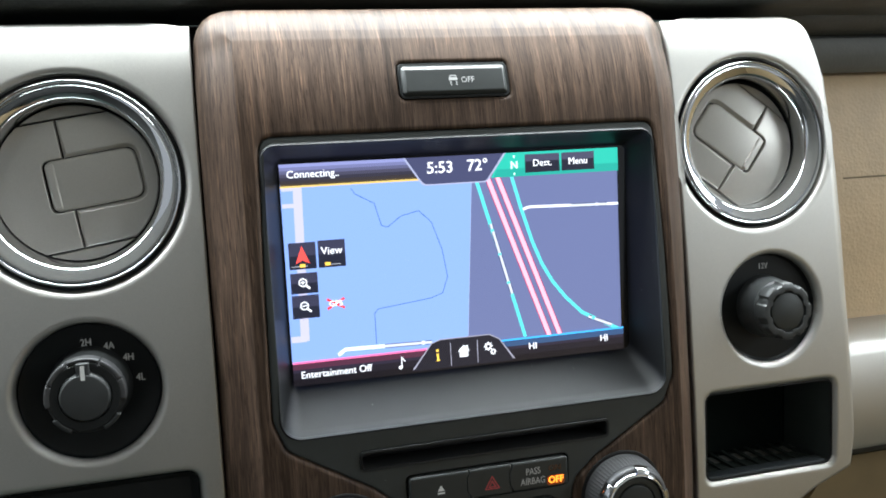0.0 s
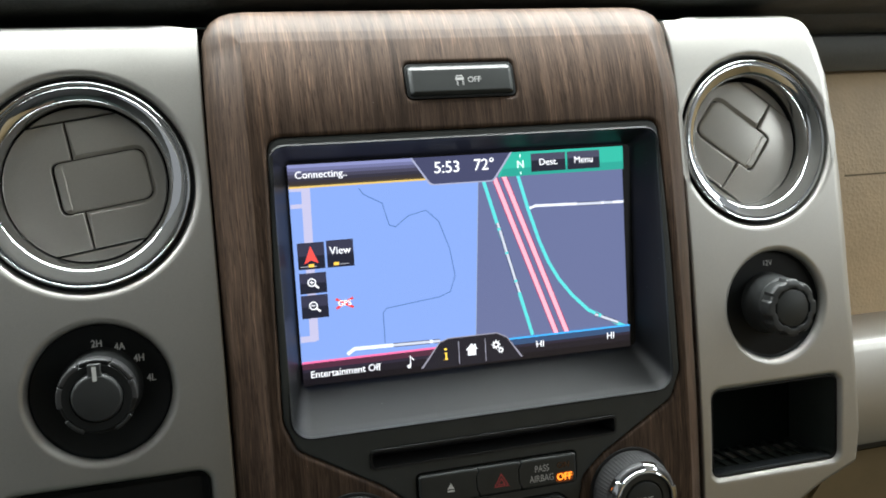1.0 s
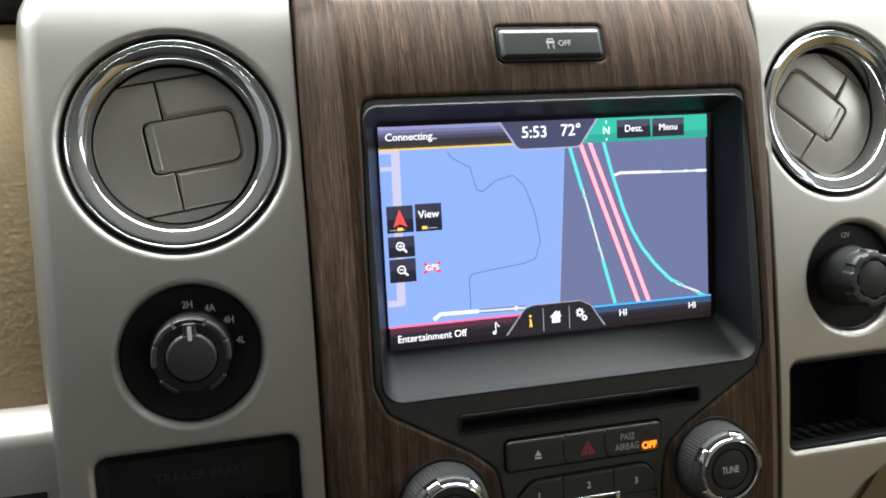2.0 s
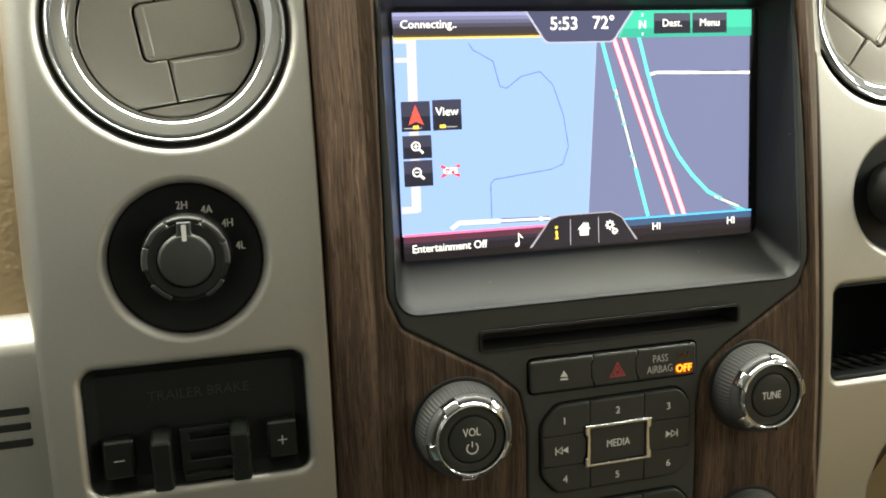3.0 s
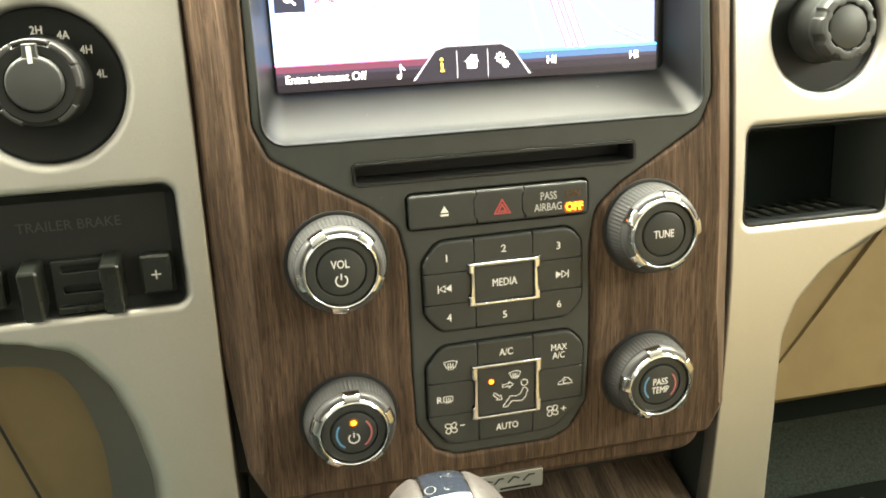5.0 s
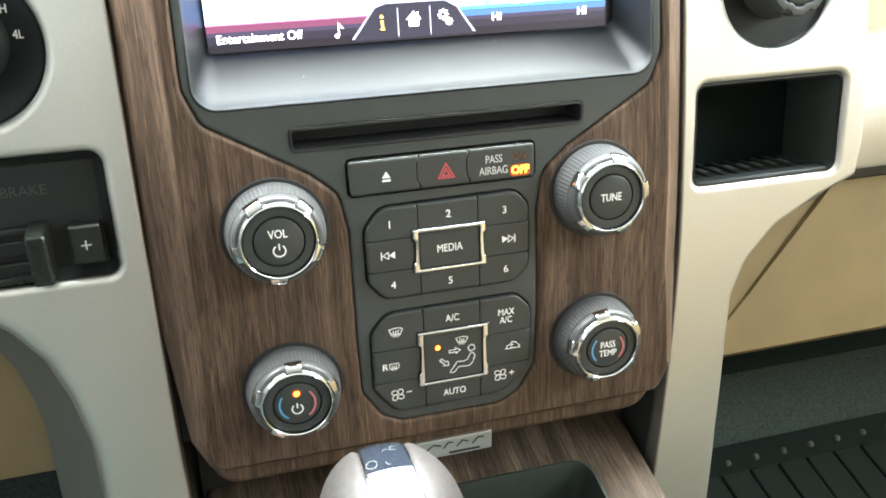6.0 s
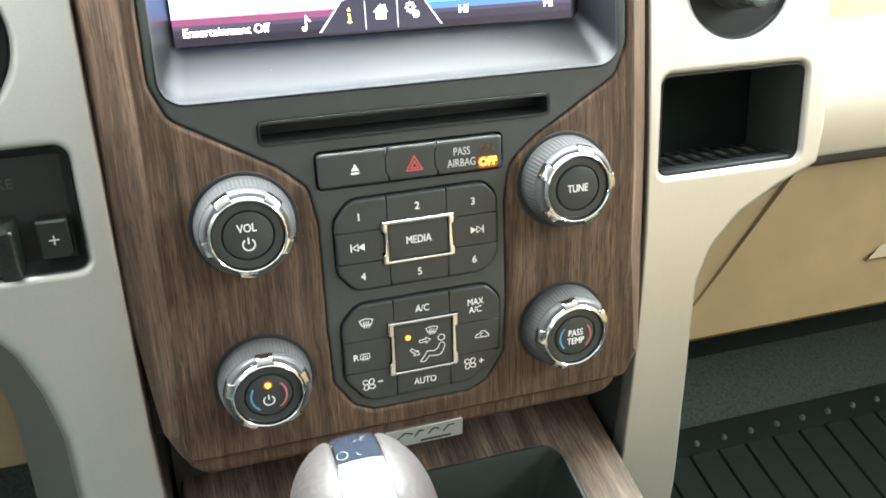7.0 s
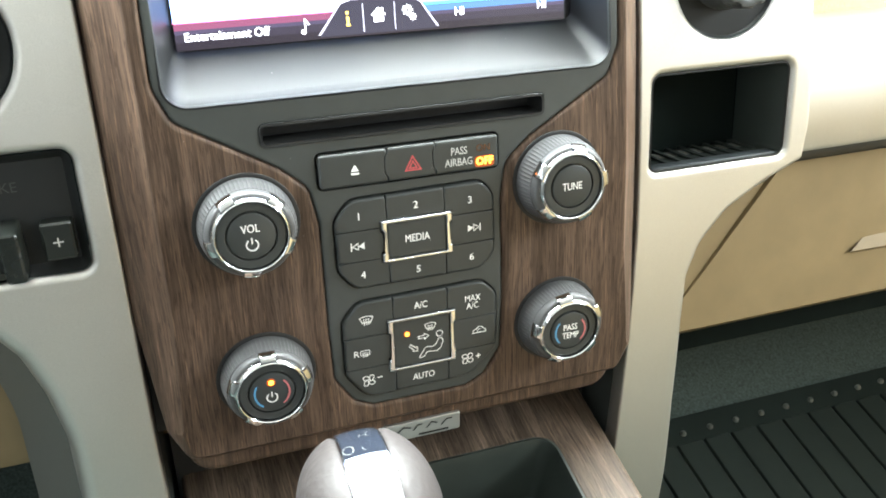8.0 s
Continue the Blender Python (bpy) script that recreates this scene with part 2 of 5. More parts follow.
def inset(loop, d):
    """Moves a closed loop inwards by d (outwards where d is negative)."""
    s = 1 if area_of(loop) > 0 else -1
    out = []
    for i, p in enumerate(loop):
        a, b, c = Vector(loop[i - 1]), Vector(p), Vector(loop[(i + 1) % len(loop)])
        u, v = (b - a).normalized(), (c - b).normalized()
        n1, n2 = Vector((-u.y, u.x)), Vector((-v.y, v.x))
        m = (n1 + n2)
        m = m / max(m.length_squared / 2, 0.5)
        out.append(tuple(b + m * (d[i] if isinstance(d, list) else d) * s))
    return out


def strip(bm, la, lb):
    """Quads between two rings of vertices."""
    k = len(la)
    for i in range(k):
        bm.faces.new((la[i], la[(i + 1) % k], lb[(i + 1) % k], lb[i]))


def ring_verts(bm, loop, y):
    return [bm.verts.new((x, y, z)) for x, z in loop]


def plate(outer, holes=(), rx=0.002, ry=0.002, depth=0.006, y=0.0, hole_rx=None, hole_ry=None, hole_depth=None, seg=5, step=0.0, back=False, soft=None, profile=None, rolled=None):
    """A panel with rounded edges (or edges of a given profile) and holes in the x-z plane, its front at y, its edges running back. soft: how round the
    outer edge is at a place."""
    bm = bmesh.new()
    edges = []
    hole_rx = rx if hole_rx is None else hole_rx
    hole_ry = ry if hole_ry is None else hole_ry
    for loop, a, b, d, s in [(outer, rx, ry, depth, 1)] + [(h, hole_rx, hole_ry, hole_depth or depth, -1) for h in holes]:
        f = [soft(*p) if soft and s == 1 else 1.0 for p in loop]
        first = ring_verts(bm, inset(loop, [s * (a * q + 0.0005) for q in f]), y)
        edges += [bm.edges.new((first[i], first[(i + 1) % len(first)])) for i in range(len(first))]
        last = first
        steps = [(1 - math.sin(math.pi / 2 * j / seg), 1 - math.cos(math.pi / 2 * j / seg)) for j in range(seg + 1)]
        for out, back_by in (profile if profile and s == 1 else steps):
            nxt = ring_verts(bm, inset(loop, [s * a * q * out for q in f]), y)
            for v, q, (px, pz) in zip(nxt, f, loop):
                k = rolled(px, pz) if rolled and s == 1 else 0.0
                v.co.y += b * q * ((1 - k) * back_by + k * (0.04 * back_by + 0.41 * (1 - math.sqrt(1 - (1 - out) ** 2))))
            strip(bm, last, nxt)
            last = nxt
        if d > b:
            nxt = ring_verts(bm, loop, y + d)
            for v, q in zip(nxt, f):
                v.co.y = max(v.co.y, y + b * q + 0.002)
            strip(bm, last, nxt)
            last = nxt
        if back and s == 1:
            bm.faces.new(last)
    bmesh.ops.triangle_fill(bm, edges=edges, use_beauty=True, use_dissolve=False, normal=(0, -1, 0))
    if step:
        zs = [v.co.z for v in bm.verts]
        z = math.floor(min(zs) / step) * step + step
        while z < max(zs):
            bmesh.ops.bisect_plane(bm, geom=bm.verts[:] + bm.edges[:] + bm.faces[:], plane_co=(0, 0, z), plane_no=(0, 0, 1), dist=1e-6)
            z += step
    return bm


def bend(bm, off=0.0, by=face_y):
    for v in bm.verts:
        v.co.y += by(v.co.z) + off
    return bm


def solid(loop, y0, y1, bevel=0.0):
    """A plain prism between two depths, with a small chamfer in front."""
    bm = bmesh.new()
    a = ring_verts(bm, inset(loop, bevel), y0)
    bm.faces.new(a)
    if bevel:
        b = ring_verts(bm, loop, y0 + bevel)
        strip(bm, a, b)
        a = b
    c = ring_verts(bm, loop, y1)
    strip(bm, a, c)
    bm.faces.new(c)
    return bm


def turned(profile, cx, cz, n=48, caps=True, lobes=None):
    """A body turned round the y axis; profile: (radius, y) from the front's middle to the back."""
    bm = bmesh.new()
    last = None
    for r, y in profile:
        if r < 1e-6:
            v = bm.verts.new((cx, y, cz))
            now = [v]
        else:
            now = []
            for i in range(n):
                a = 2 * math.pi * i / n
                q = r * (lobes(a, y) if lobes else 1)
                now.append(bm.verts.new((cx + q * math.cos(a), y, cz + q * math.sin(a))))
        if last:
            if len(last) == 1 and len(now) > 1:
                for i in range(n):
                    bm.faces.new((last[0], now[i], now[(i + 1) % n]))
            elif len(now) == 1:
                for i in range(n):
                    bm.faces.new((now[0], last[i], last[(i + 1) % n]))
            else:
                strip(bm, last, now)
        elif caps and len(now) > 1:
            bm.faces.new(now)
        last = now
    return bm


def lofted(rings, close=True, cap0=False, cap1=False):
    """Faces between rings of points given as (x, y, z)."""
    bm = bmesh.new()
    last = None
    for k, pts in enumerate(rings):
        now = [bm.verts.new(p) for p in pts]
        if last:
            m = len(now) if close else len(now) - 1
            for i in range(m):
                j = (i + 1) % len(now)
                bm.faces.new((last[i], last[j], now[j], now[i]))
        if (k == 0 and cap0) or (k == len(rings) - 1 and cap1):
            bm.faces.new(now)
        last = now
    return bm


def join(bms):
    out = bmesh.new()
    for b in bms:
        me = bpy.data.meshes.new("join")
        b.to_mesh(me)
        b.free()
        out.from_mesh(me)
        bpy.data.meshes.remove(me)
    return out


def box(x0, x1, y0, y1, z0, z1, bevel=0.0, seg=2):
    bm = bmesh.new()
    bmesh.ops.create_cube(bm, size=1)
    for v in bm.verts:
        v.co = Vector(((x0 + x1) / 2 + v.co.x * (x1 - x0), (y0 + y1) / 2 + v.co.y * (y1 - y0), (z0 + z1) / 2 + v.co.z * (z1 - z0)))
    if bevel:
        bmesh.ops.bevel(bm, geom=bm.edges[:], offset=bevel, segments=seg, profile=0.5, affect="EDGES")
    return bm


def stroke(points, w, y=0.0, closed=False, thick=0.00012):
    """A line of width w along points of the x-z plane."""
    bm = bmesh.new()
    k = len(points)
    left, right = [], []
    for i, p in enumerate(points):
        a = Vector(points[i - 1]) if (i or closed) else Vector(p)
        c = Vector(points[(i + 1) % k]) if (i < k - 1 or closed) else Vector(p)
        b = Vector(p)
        u = (b - a).normalized() if (b - a).length > 1e-9 else (c - b).normalized()
        v = (c - b).normalized() if (c - b).length > 1e-9 else u
        n = Vector((-(u + v).y, (u + v).x))
        n = n.normalized() / max(0.5, math.sqrt(max(0.0, (1 + u.dot(v)) / 2))) if n.length > 1e-6 else Vector((-u.y, u.x))
        left.append(bm.verts.new((p[0] + n.x * w / 2, y, p[1] + n.y * w / 2)))
        right.append(bm.verts.new((p[0] - n.x * w / 2, y, p[1] - n.y * w / 2)))
    for i in range(k if closed else k - 1):
        j = (i + 1) % k
        bm.faces.new((left[i], left[j], right[j], right[i]))
    return bm


def flat(loop, y=0.0):
    bm = bmesh.new()
    vs = ring_verts(bm, loop, y)
    es = [bm.edges.new((vs[i], vs[(i + 1) % len(vs)])) for i in range(len(vs))]
    bmesh.ops.triangle_fill(bm, edges=es, use_beauty=True, normal=(0, -1, 0))
    return bm


def arc(cx, cz, r, a0, a1, n=16):
    return [(cx + r * math.cos(radians(a0 + (a1 - a0) * i / n)), cz + r * math.sin(radians(a0 + (a1 - a0) * i / n))) for i in range(n + 1)]


def words(body, x, z, size, y=0.0, wide=1.0, bold=0.0, turn=0.0, align="CENTER"):
    """Lettering in the x-z plane, its middle at (x, z); size: the height of a capital."""
    cu = bpy.data.curves.new("words", "FONT")
    cu.body, cu.align_x, cu.align_y, cu.size = body, align, "CENTER", size / 0.69
    cu.resolution_u = 3
    ob = bpy.data.objects.new("words", cu)
    scene.collection.objects.link(ob)
    bpy.context.view_layer.update()
    me = bpy.data.meshes.new_from_object(ob.evaluated_get(bpy.context.evaluated_depsgraph_get()))
    bm = bmesh.new()
    bm.from_mesh(me)
    bpy.data.objects.remove(ob)
    bpy.data.curves.remove(cu)
    bpy.data.meshes.remove(me)
    c, s = math.cos(radians(turn)), math.sin(radians(turn))
    for v in bm.verts:
        a, b = v.co.x * wide, v.co.y
        v.co = Vector((x + a * c - b * s, y, z + a * s + b * c))
    if not bold:
        return bm
    copies = [bm]
    for i, (du, dv) in enumerate(((1, 0), (-1, 0), (0, 0.7), (0, -0.7)), 1):
        b = bm.copy()
        for v in b.verts:
            v.co += Vector((du * c - dv * s, 0, du * s + dv * c)) * bold * size * 1.6 + Vector((0, 0.000004 * i, 0))
        copies.append(b)
    return join(copies)


# ---- the cab round the dash ----
def slab(name, x0, x1, y0, y1, z0, z1, material, label, category, bevel=0.0):
    t = thing(name, (x0, y0, z0), label, category, kind="structure", m=CAB)
    part(name + "_body", box(x0, x1, y0, y1, z0, z1, bevel), material, t)
    return t


slab("floor", -0.95, 0.95, -2.2, 0.75, -0.06, 0.0, CARPET, "black carpeted cab floor under the dash", "floor")
slab("ceiling", -0.95, 0.95, -2.2, 0.02, 1.20, 1.26, HEADLINER, "pale cloth headliner over the seats", "ceiling")
slab("wall_rear", -0.95, 0.95, -2.26, -2.2, 0.0, 1.2, PAD_GREY, "dark grey trimmed rear wall of the cab", "wall")
# added unseen wall where the seats would be; bounces warm light forward
slab("bounce_wall", 0.16, 0.90, -1.06, -1.0, 0.0, 0.66, TAN_SMOOTH, "unseen tan wall added to bounce warm light onto the dash", "wall")
slab("wall_front", -0.95, 0.95, 0.75, 0.80, -0.06, 0.62, CARPET, "black carpeted bulkhead in front of the footwells", "wall")
for side, nm in ((-1, "wall_driver_door"), (1, "wall_passenger_door")):
    xa, xb = sorted((side * 0.90, side * 0.96))
    slab(nm, xa, xb, -2.2, 0.75, 0.0, 0.72, PAD_GREY if side < 0 else TAN_SMOOTH, "grey door trim beside the driver" if side < 0 else "tan door trim below the side window", "door")
for side, nm in ((-1, "pillar_driver"), (1, "pillar_passenger")):
    xa, xb = sorted((side * 0.88, side * 0.96))
    slab(nm, xa, xb, -1.30, -1.10, 0.72, 1.2, HEADLINER, "pale trimmed door pillar beside the seat", "pillar", 0.01)
    t = thing("front_" + nm, (side * 0.88, 0.0, 0.72), "pale trimmed pillar beside the windshield", "pillar", kind="structure", m=CAB)
    part("pillar_trim", lofted([[(side * (0.86 + dx), 0.62 + dy, 0.60) for dx, dy in ((0, 0), (0.09, 0), (0.09, 0.09), (0, 0.09))],
                                [(side * (0.82 + dx), -0.02 + dy, 1.24) for dx, dy in ((0, 0), (0.09, 0), (0.09, 0.09), (0, 0.09))]], True, True, True), HEADLINER, t)


# ---- dash top and the two outer dash halves ----
pad = thing("dash_top", (0, 0.02, 0.125), "black grained dash top pad above the fascia", "dashboard", kind="structure")


def sweep_x(profile, xs, shift=None):
    """A section (y, z) carried along x."""
    return lofted([[(x, y + (shift(x) if shift else 0), z) for y, z in profile] for x in xs], False)


lip = [(0.075, 0.1275), (0.045, 0.1285), (0.030, 0.1305), (0.0245, 0.1345), (0.0235, 0.140), (0.028, 0.147), (0.045, 0.1535), (0.14, 0.172), (0.55, 0.26)]
part("pad_skin", sweep_x(lip, [-0.9, -0.5, -0.25, -0.12, 0.0, 0.12, 0.22, 0.5, 0.9]), PAD, pad)
part("pad_underside", sweep_x([(0.028, 0.1195), (0.05, 0.1190), (0.10, 0.119)], [-0.24, 0.0, 0.210]), DEEP, pad)
part("passenger_pad", sweep_x([(0.085, 0.118), (0.070, 0.122), (0.062, 0.130), (0.064, 0.142), (0.08, 0.155), (0.15, 0.175), (0.55, 0.26)], [0.218, 0.4, 0.9]), PAD, pad)
part("pad_band", sweep_x([(0.096, 0.094), (0.088, 0.098), (0.084, 0.106), (0.085, 0.116), (0.09, 0.12)], [0.205, 0.4, 0.9]), PAD_BAND, pad, "dark grey pad edge above the tan trim")

pas = thing("passenger_dash", (0.3, 0.09, -0.08), "tan grained passenger dash with a satin silver strip", "dashboard", kind="structure")
pas_y = 0.088
part("upper_trim", sweep_x([(pas_y + 0.020, 0.099), (pas_y + 0.013, 0.093), (pas_y + 0.009, 0.082), (pas_y + 0.0045, 0.055), (pas_y, 0.0225), (pas_y - 0.003, -0.01), (pas_y - 0.004, -0.06), (pas_y - 0.002, -0.09)], [0.20, 0.35, 0.6, 0.9]), TAN, pas, "tan grained vinyl trim")
part("trim_seam", join([stroke([(0.296, 0.0225), (0.36, 0.0225)], 0.0012, pas_y - 0.0004)]), TAN_SMOOTH, pas)
part("silver_strip", sweep_x([(pas_y + 0.006, -0.0745), (pas_y - 0.006, -0.0745), (0.052, -0.081), (0.046, -0.084), (0.0435, -0.089), (0.043, -0.12), (0.0445, -0.149), (0.046, -0.1515)], [0.2235, 0.35, 0.6, 0.9]), SILVER, pas, "satin silver trim strip")
# silver strip's underside in dark grey: its shade is put into the colour
part("strip_underside", sweep_x([(0.046, -0.1515), (0.050, -0.1560), (0.066, -0.1640)], [0.2235, 0.9]), PAD_GREY, pas, "strip underside, painted dark for its shade")

# added black strip that stands in for the shade under the glove box
part("glove_shade_strip", box(0.13, 0.9, 0.100, 0.112, -0.305, -0.268, 0.002), SHADE_BLACK, pas, "black strip standing in for the shade under the glove box")

glove = thing("glove_box", (0.45, 0.07, -0.21), "tan moulded glove box door under the silver strip", "glove box")
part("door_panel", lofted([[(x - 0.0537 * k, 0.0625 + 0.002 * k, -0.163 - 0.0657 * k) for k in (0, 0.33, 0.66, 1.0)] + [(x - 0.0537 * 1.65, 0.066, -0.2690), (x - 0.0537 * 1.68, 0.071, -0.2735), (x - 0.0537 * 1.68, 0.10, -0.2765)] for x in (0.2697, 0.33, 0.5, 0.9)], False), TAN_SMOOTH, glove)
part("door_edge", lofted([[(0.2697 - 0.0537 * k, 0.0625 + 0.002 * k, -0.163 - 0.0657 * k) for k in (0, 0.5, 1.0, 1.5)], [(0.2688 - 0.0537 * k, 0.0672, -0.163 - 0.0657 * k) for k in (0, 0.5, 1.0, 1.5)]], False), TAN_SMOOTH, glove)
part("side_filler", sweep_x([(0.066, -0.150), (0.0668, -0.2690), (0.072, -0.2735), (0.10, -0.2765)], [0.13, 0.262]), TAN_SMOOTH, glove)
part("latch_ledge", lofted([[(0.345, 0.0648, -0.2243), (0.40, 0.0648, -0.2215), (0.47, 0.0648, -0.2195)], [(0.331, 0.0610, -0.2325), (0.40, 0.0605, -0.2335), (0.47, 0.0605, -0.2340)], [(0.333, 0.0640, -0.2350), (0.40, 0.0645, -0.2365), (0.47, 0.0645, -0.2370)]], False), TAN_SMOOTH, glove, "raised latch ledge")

drv = thing("driver_dash", (-0.3, 0.03, -0.08), "tan grained driver dash with a satin silver strip", "dashboard", kind="structure")
part("upper_trim", sweep_x([(0.06, 0.108), (0.042, 0.107), (0.031, 0.098), (0.020, 0.04), (0.017, -0.02), (0.017, -0.068)], [-0.9, -0.5, -0.2460, -0.238]), TAN, drv, "tan grained vinyl trim")
part("upper_pad", sweep_x([(0.060, 0.1060), (0.040, 0.1085), (0.036, 0.114), (0.040, 0.122), (0.055, 0.128), (0.075, 0.130)], [-0.9, -0.5, -0.2445, -0.238]), PAD, drv, "black pad above the tan trim")
part("silver_strip", sweep_x([(0.030, -0.0640), (0.0175, -0.0650), (0.0060, -0.0735), (0.0034, -0.0762), (0.0028, -0.0800), (0.0030, -0.11), (0.0060, -0.146), (0.010, -0.1500), (0.03, -0.151)], [-0.9, -0.5, -0.2440, -0.2375]), SILVER, drv, "satin grey trim strip")
for z in (-0.1024, -0.1089, -0.1158):
    part("strip_slot", solid(rrect(-0.30, -0.2466, z - 0.0016, z + 0.0014, 0.0008), 0.0024, 0.006), DEEP, drv)

knee = thing("driver_knee_panel", (-0.3, 0.07, -0.21), "tan moulded knee panel under the driver dash", "dash panel", kind="structure")
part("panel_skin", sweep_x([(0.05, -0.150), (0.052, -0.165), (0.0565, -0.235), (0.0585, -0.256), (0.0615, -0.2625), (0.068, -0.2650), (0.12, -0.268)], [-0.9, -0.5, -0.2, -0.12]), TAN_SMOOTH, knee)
part("panel_gap", join([stroke([(-0.2475, -0.172), (-0.2271, -0.2416), (-0.2222, -0.2580)], 0.0016, 0.0520)]), DEEP, knee)

# ---- silver wings either side of the wooden fascia ----
VENT_L, VENT_R = (-0.1803, 0.0486), (0.1690, 0.0508)
DIAL, SOCKET = (-0.1807, -0.0456), (0.1742, -0.0413)
wing_soft = lambda x, z: 0.14 if abs(x) < 0.1285 else 0.35 if x < -0.2 and z < -0.075 else 0.35 + 0.65 * max(0, min(1, (z + 0.085) / 0.04)) if x > 0.13 and z < -0.045 else (1.0 + 0.35 * max(0, min(1, (z - 0.09) / 0.02))) * max(0.14, min(1.0, (abs(x) - 0.1285) / 0.018 if z > 0.115 else 1.0))

left_edge = rounded([(-0.1255, -0.42, 0), (-0.1252, -0.05, 0), (-0.1250, 0.1185, 0), (-0.1290, 0.1188, 0), (-0.1330, 0.1198, 0), (-0.1370, 0.1208, 0), (-0.1420, 0.1218, 0), (-0.1470, 0.1225, 0), (-0.2440, 0.1225, 0.020), (-0.2440, -0.050, 0.01), (-0.2412, -0.076, 0.01), (-0.2404, -0.148, 0),
                     (-0.2256, -0.1486, 0.004), (-0.2038, -0.1522, 0.02), (-0.1868, -0.1613, 0.02), (-0.175, -0.1782, 0.02), (-0.1681, -0.1995, 0.03), (-0.1640, -0.2244, 0.04), (-0.1645, -0.257, 0.05), (-0.1665, -0.34, 0), (-0.168, -0.42, 0)][::-1], 0.01)
right_edge = rounded([(0.1255, -0.42, 0), (0.169, -0.42, 0), (0.1666, -0.341, 0), (0.1623, -0.2828, 0.04), (0.1600, -0.2253, 0.03), (0.1600, -0.1977, 0.02), (0.1664, -0.1789, 0.02), (0.1814, -0.1619, 0.02), (0.2038, -0.1493, 0.02),
                      (0.2270, -0.1397, 0.004), (0.2290, -0.12, 0), (0.2270, -0.0323, 0), (0.2251, 0.0329, 0), (0.2220, 0.085, 0.02), (0.2160, 0.1225, 0.0155), (0.1470, 0.1225, 0), (0.1420, 0.1218, 0), (0.1370, 0.1208, 0), (0.1330, 0.1198, 0), (0.1290, 0.1188, 0), (0.1204, 0.1185, 0), (0.1230, -0.05, 0), (0.1258, -0.165, 0), (0.1255, -0.24, 0)], 0.01)

wing_l = thing("dash_wing", (-0.18, 0.02, -0.05), "satin silver dash panel with a round vent and a dial", "dash panel", "dash wings")
part("wing_panel", bend(plate(left_edge, [circle(*VENT_L, 0.0484, 72), circle(*DIAL, 0.0310, 56), rrect(-0.2255, -0.1368, -0.141, -0.0883, 0.0055, 6)], 0.0085, 0.011, 0.014, 0.0, 0.0034, 0.0042, 0.035, step=0.006, soft=wing_soft), 0.0, wing_y), SILVER, wing_l)
wing_r = thing("dash_wing", (0.17, 0.02, -0.05), "satin silver dash panel with a round vent and open bin", "dash panel", "dash wings")
part("wing_panel", bend(plate(right_edge, [circle(*VENT_R, 0.0465, 72), circle(*SOCKET, 0.0301, 56), rrect(0.1320, 0.2138, -0.1355, -0.0855, 0.005, 6)], 0.0085, 0.011, 0.014, 0.0, 0.0034, 0.0042, 0.035, step=0.006, soft=wing_soft), 0.0, wing_y), SILVER, wing_r)
ARCH_L = [(-0.2450, -0.1480), (-0.2256, -0.1486), (-0.2038, -0.1522), (-0.1868, -0.1613), (-0.175, -0.1782), (-0.1681, -0.1995), (-0.1643, -0.2244), (-0.1645, -0.257), (-0.1665, -0.34), (-0.168, -0.42)]
ARCH_R = [(0.2290, -0.1392), (0.2038, -0.1493), (0.1814, -0.1619), (0.1664, -0.1789), (0.1602, -0.1977), (0.1600, -0.2253), (0.1623, -0.2828), (0.1666, -0.341), (0.169, -0.42)]


def smooth_line(points, n=6):
    """A Catmull-Rom line through points."""
    p = [points[0]] + list(points) + [points[-1]]
    out = []
    for a, b, c, d in zip(p, p[1:], p[2:], p[3:]):
        for i in range(n):
            t = i / n
            out.append(tuple(0.5 * (2 * b[k] + (c[k] - a[k]) * t + (2 * a[k] - 5 * b[k] + 4 * c[k] - d[k]) * t * t + (3 * b[k] - a[k] - 3 * c[k] + d[k]) * t ** 3) for k in range(2)))
    return out + [tuple(points[-1])]


def flare(points, side, wide):
    """The flared reveal of a wing's arch: it runs back and out from the front edge."""
    line = smooth_line(points)
    rows = [[], [], [], []]
    for i, p in enumerate(line):
        a, b = Vector(line[max(0, i - 1)]), Vector(line[min(len(line) - 1, i + 1)])
        d = (b - a).normalized()
        out = Vector((-d.y, d.x)) * (-1 if side < 0 else 1)
        y = wing_y(p[1])
        for row, (o, dy) in zip(rows, ((-0.0015, 0.0115), (0.0005, 0.0135), (wide, 0.041), (wide + 0.0005, 0.060))):
            row.append((p[0] + out.x * o, y + dy, p[1] + out.y * o))
    return lofted(rows, False)


# reveals face down and away; their shade is put into the darker silver
part("arch_reveal", flare(ARCH_L, -1, 0.0250), SILVER_DARK, wing_l, "arch reveal, silver darkened for its shade")
part("arch_reveal", flare(ARCH_R, 1, 0.0255), SILVER_DARK, wing_r, "arch reveal, silver darkened for its shade")
for w, x in ((wing_l, -0.1255), (wing_r, 0.1245)):
    s = 1 if x > 0 else -1
    part("leg_side", lofted([[(x - s * 0.0005, wing_y(z) + 0.009, z) for z in (-0.19, -0.26, -0.33, -0.42)], [(x - s * 0.001, 0.10, z) for z in (-0.19, -0.26, -0.33, -0.42)]], False), FACE, w, "black inner side of the panel's leg")

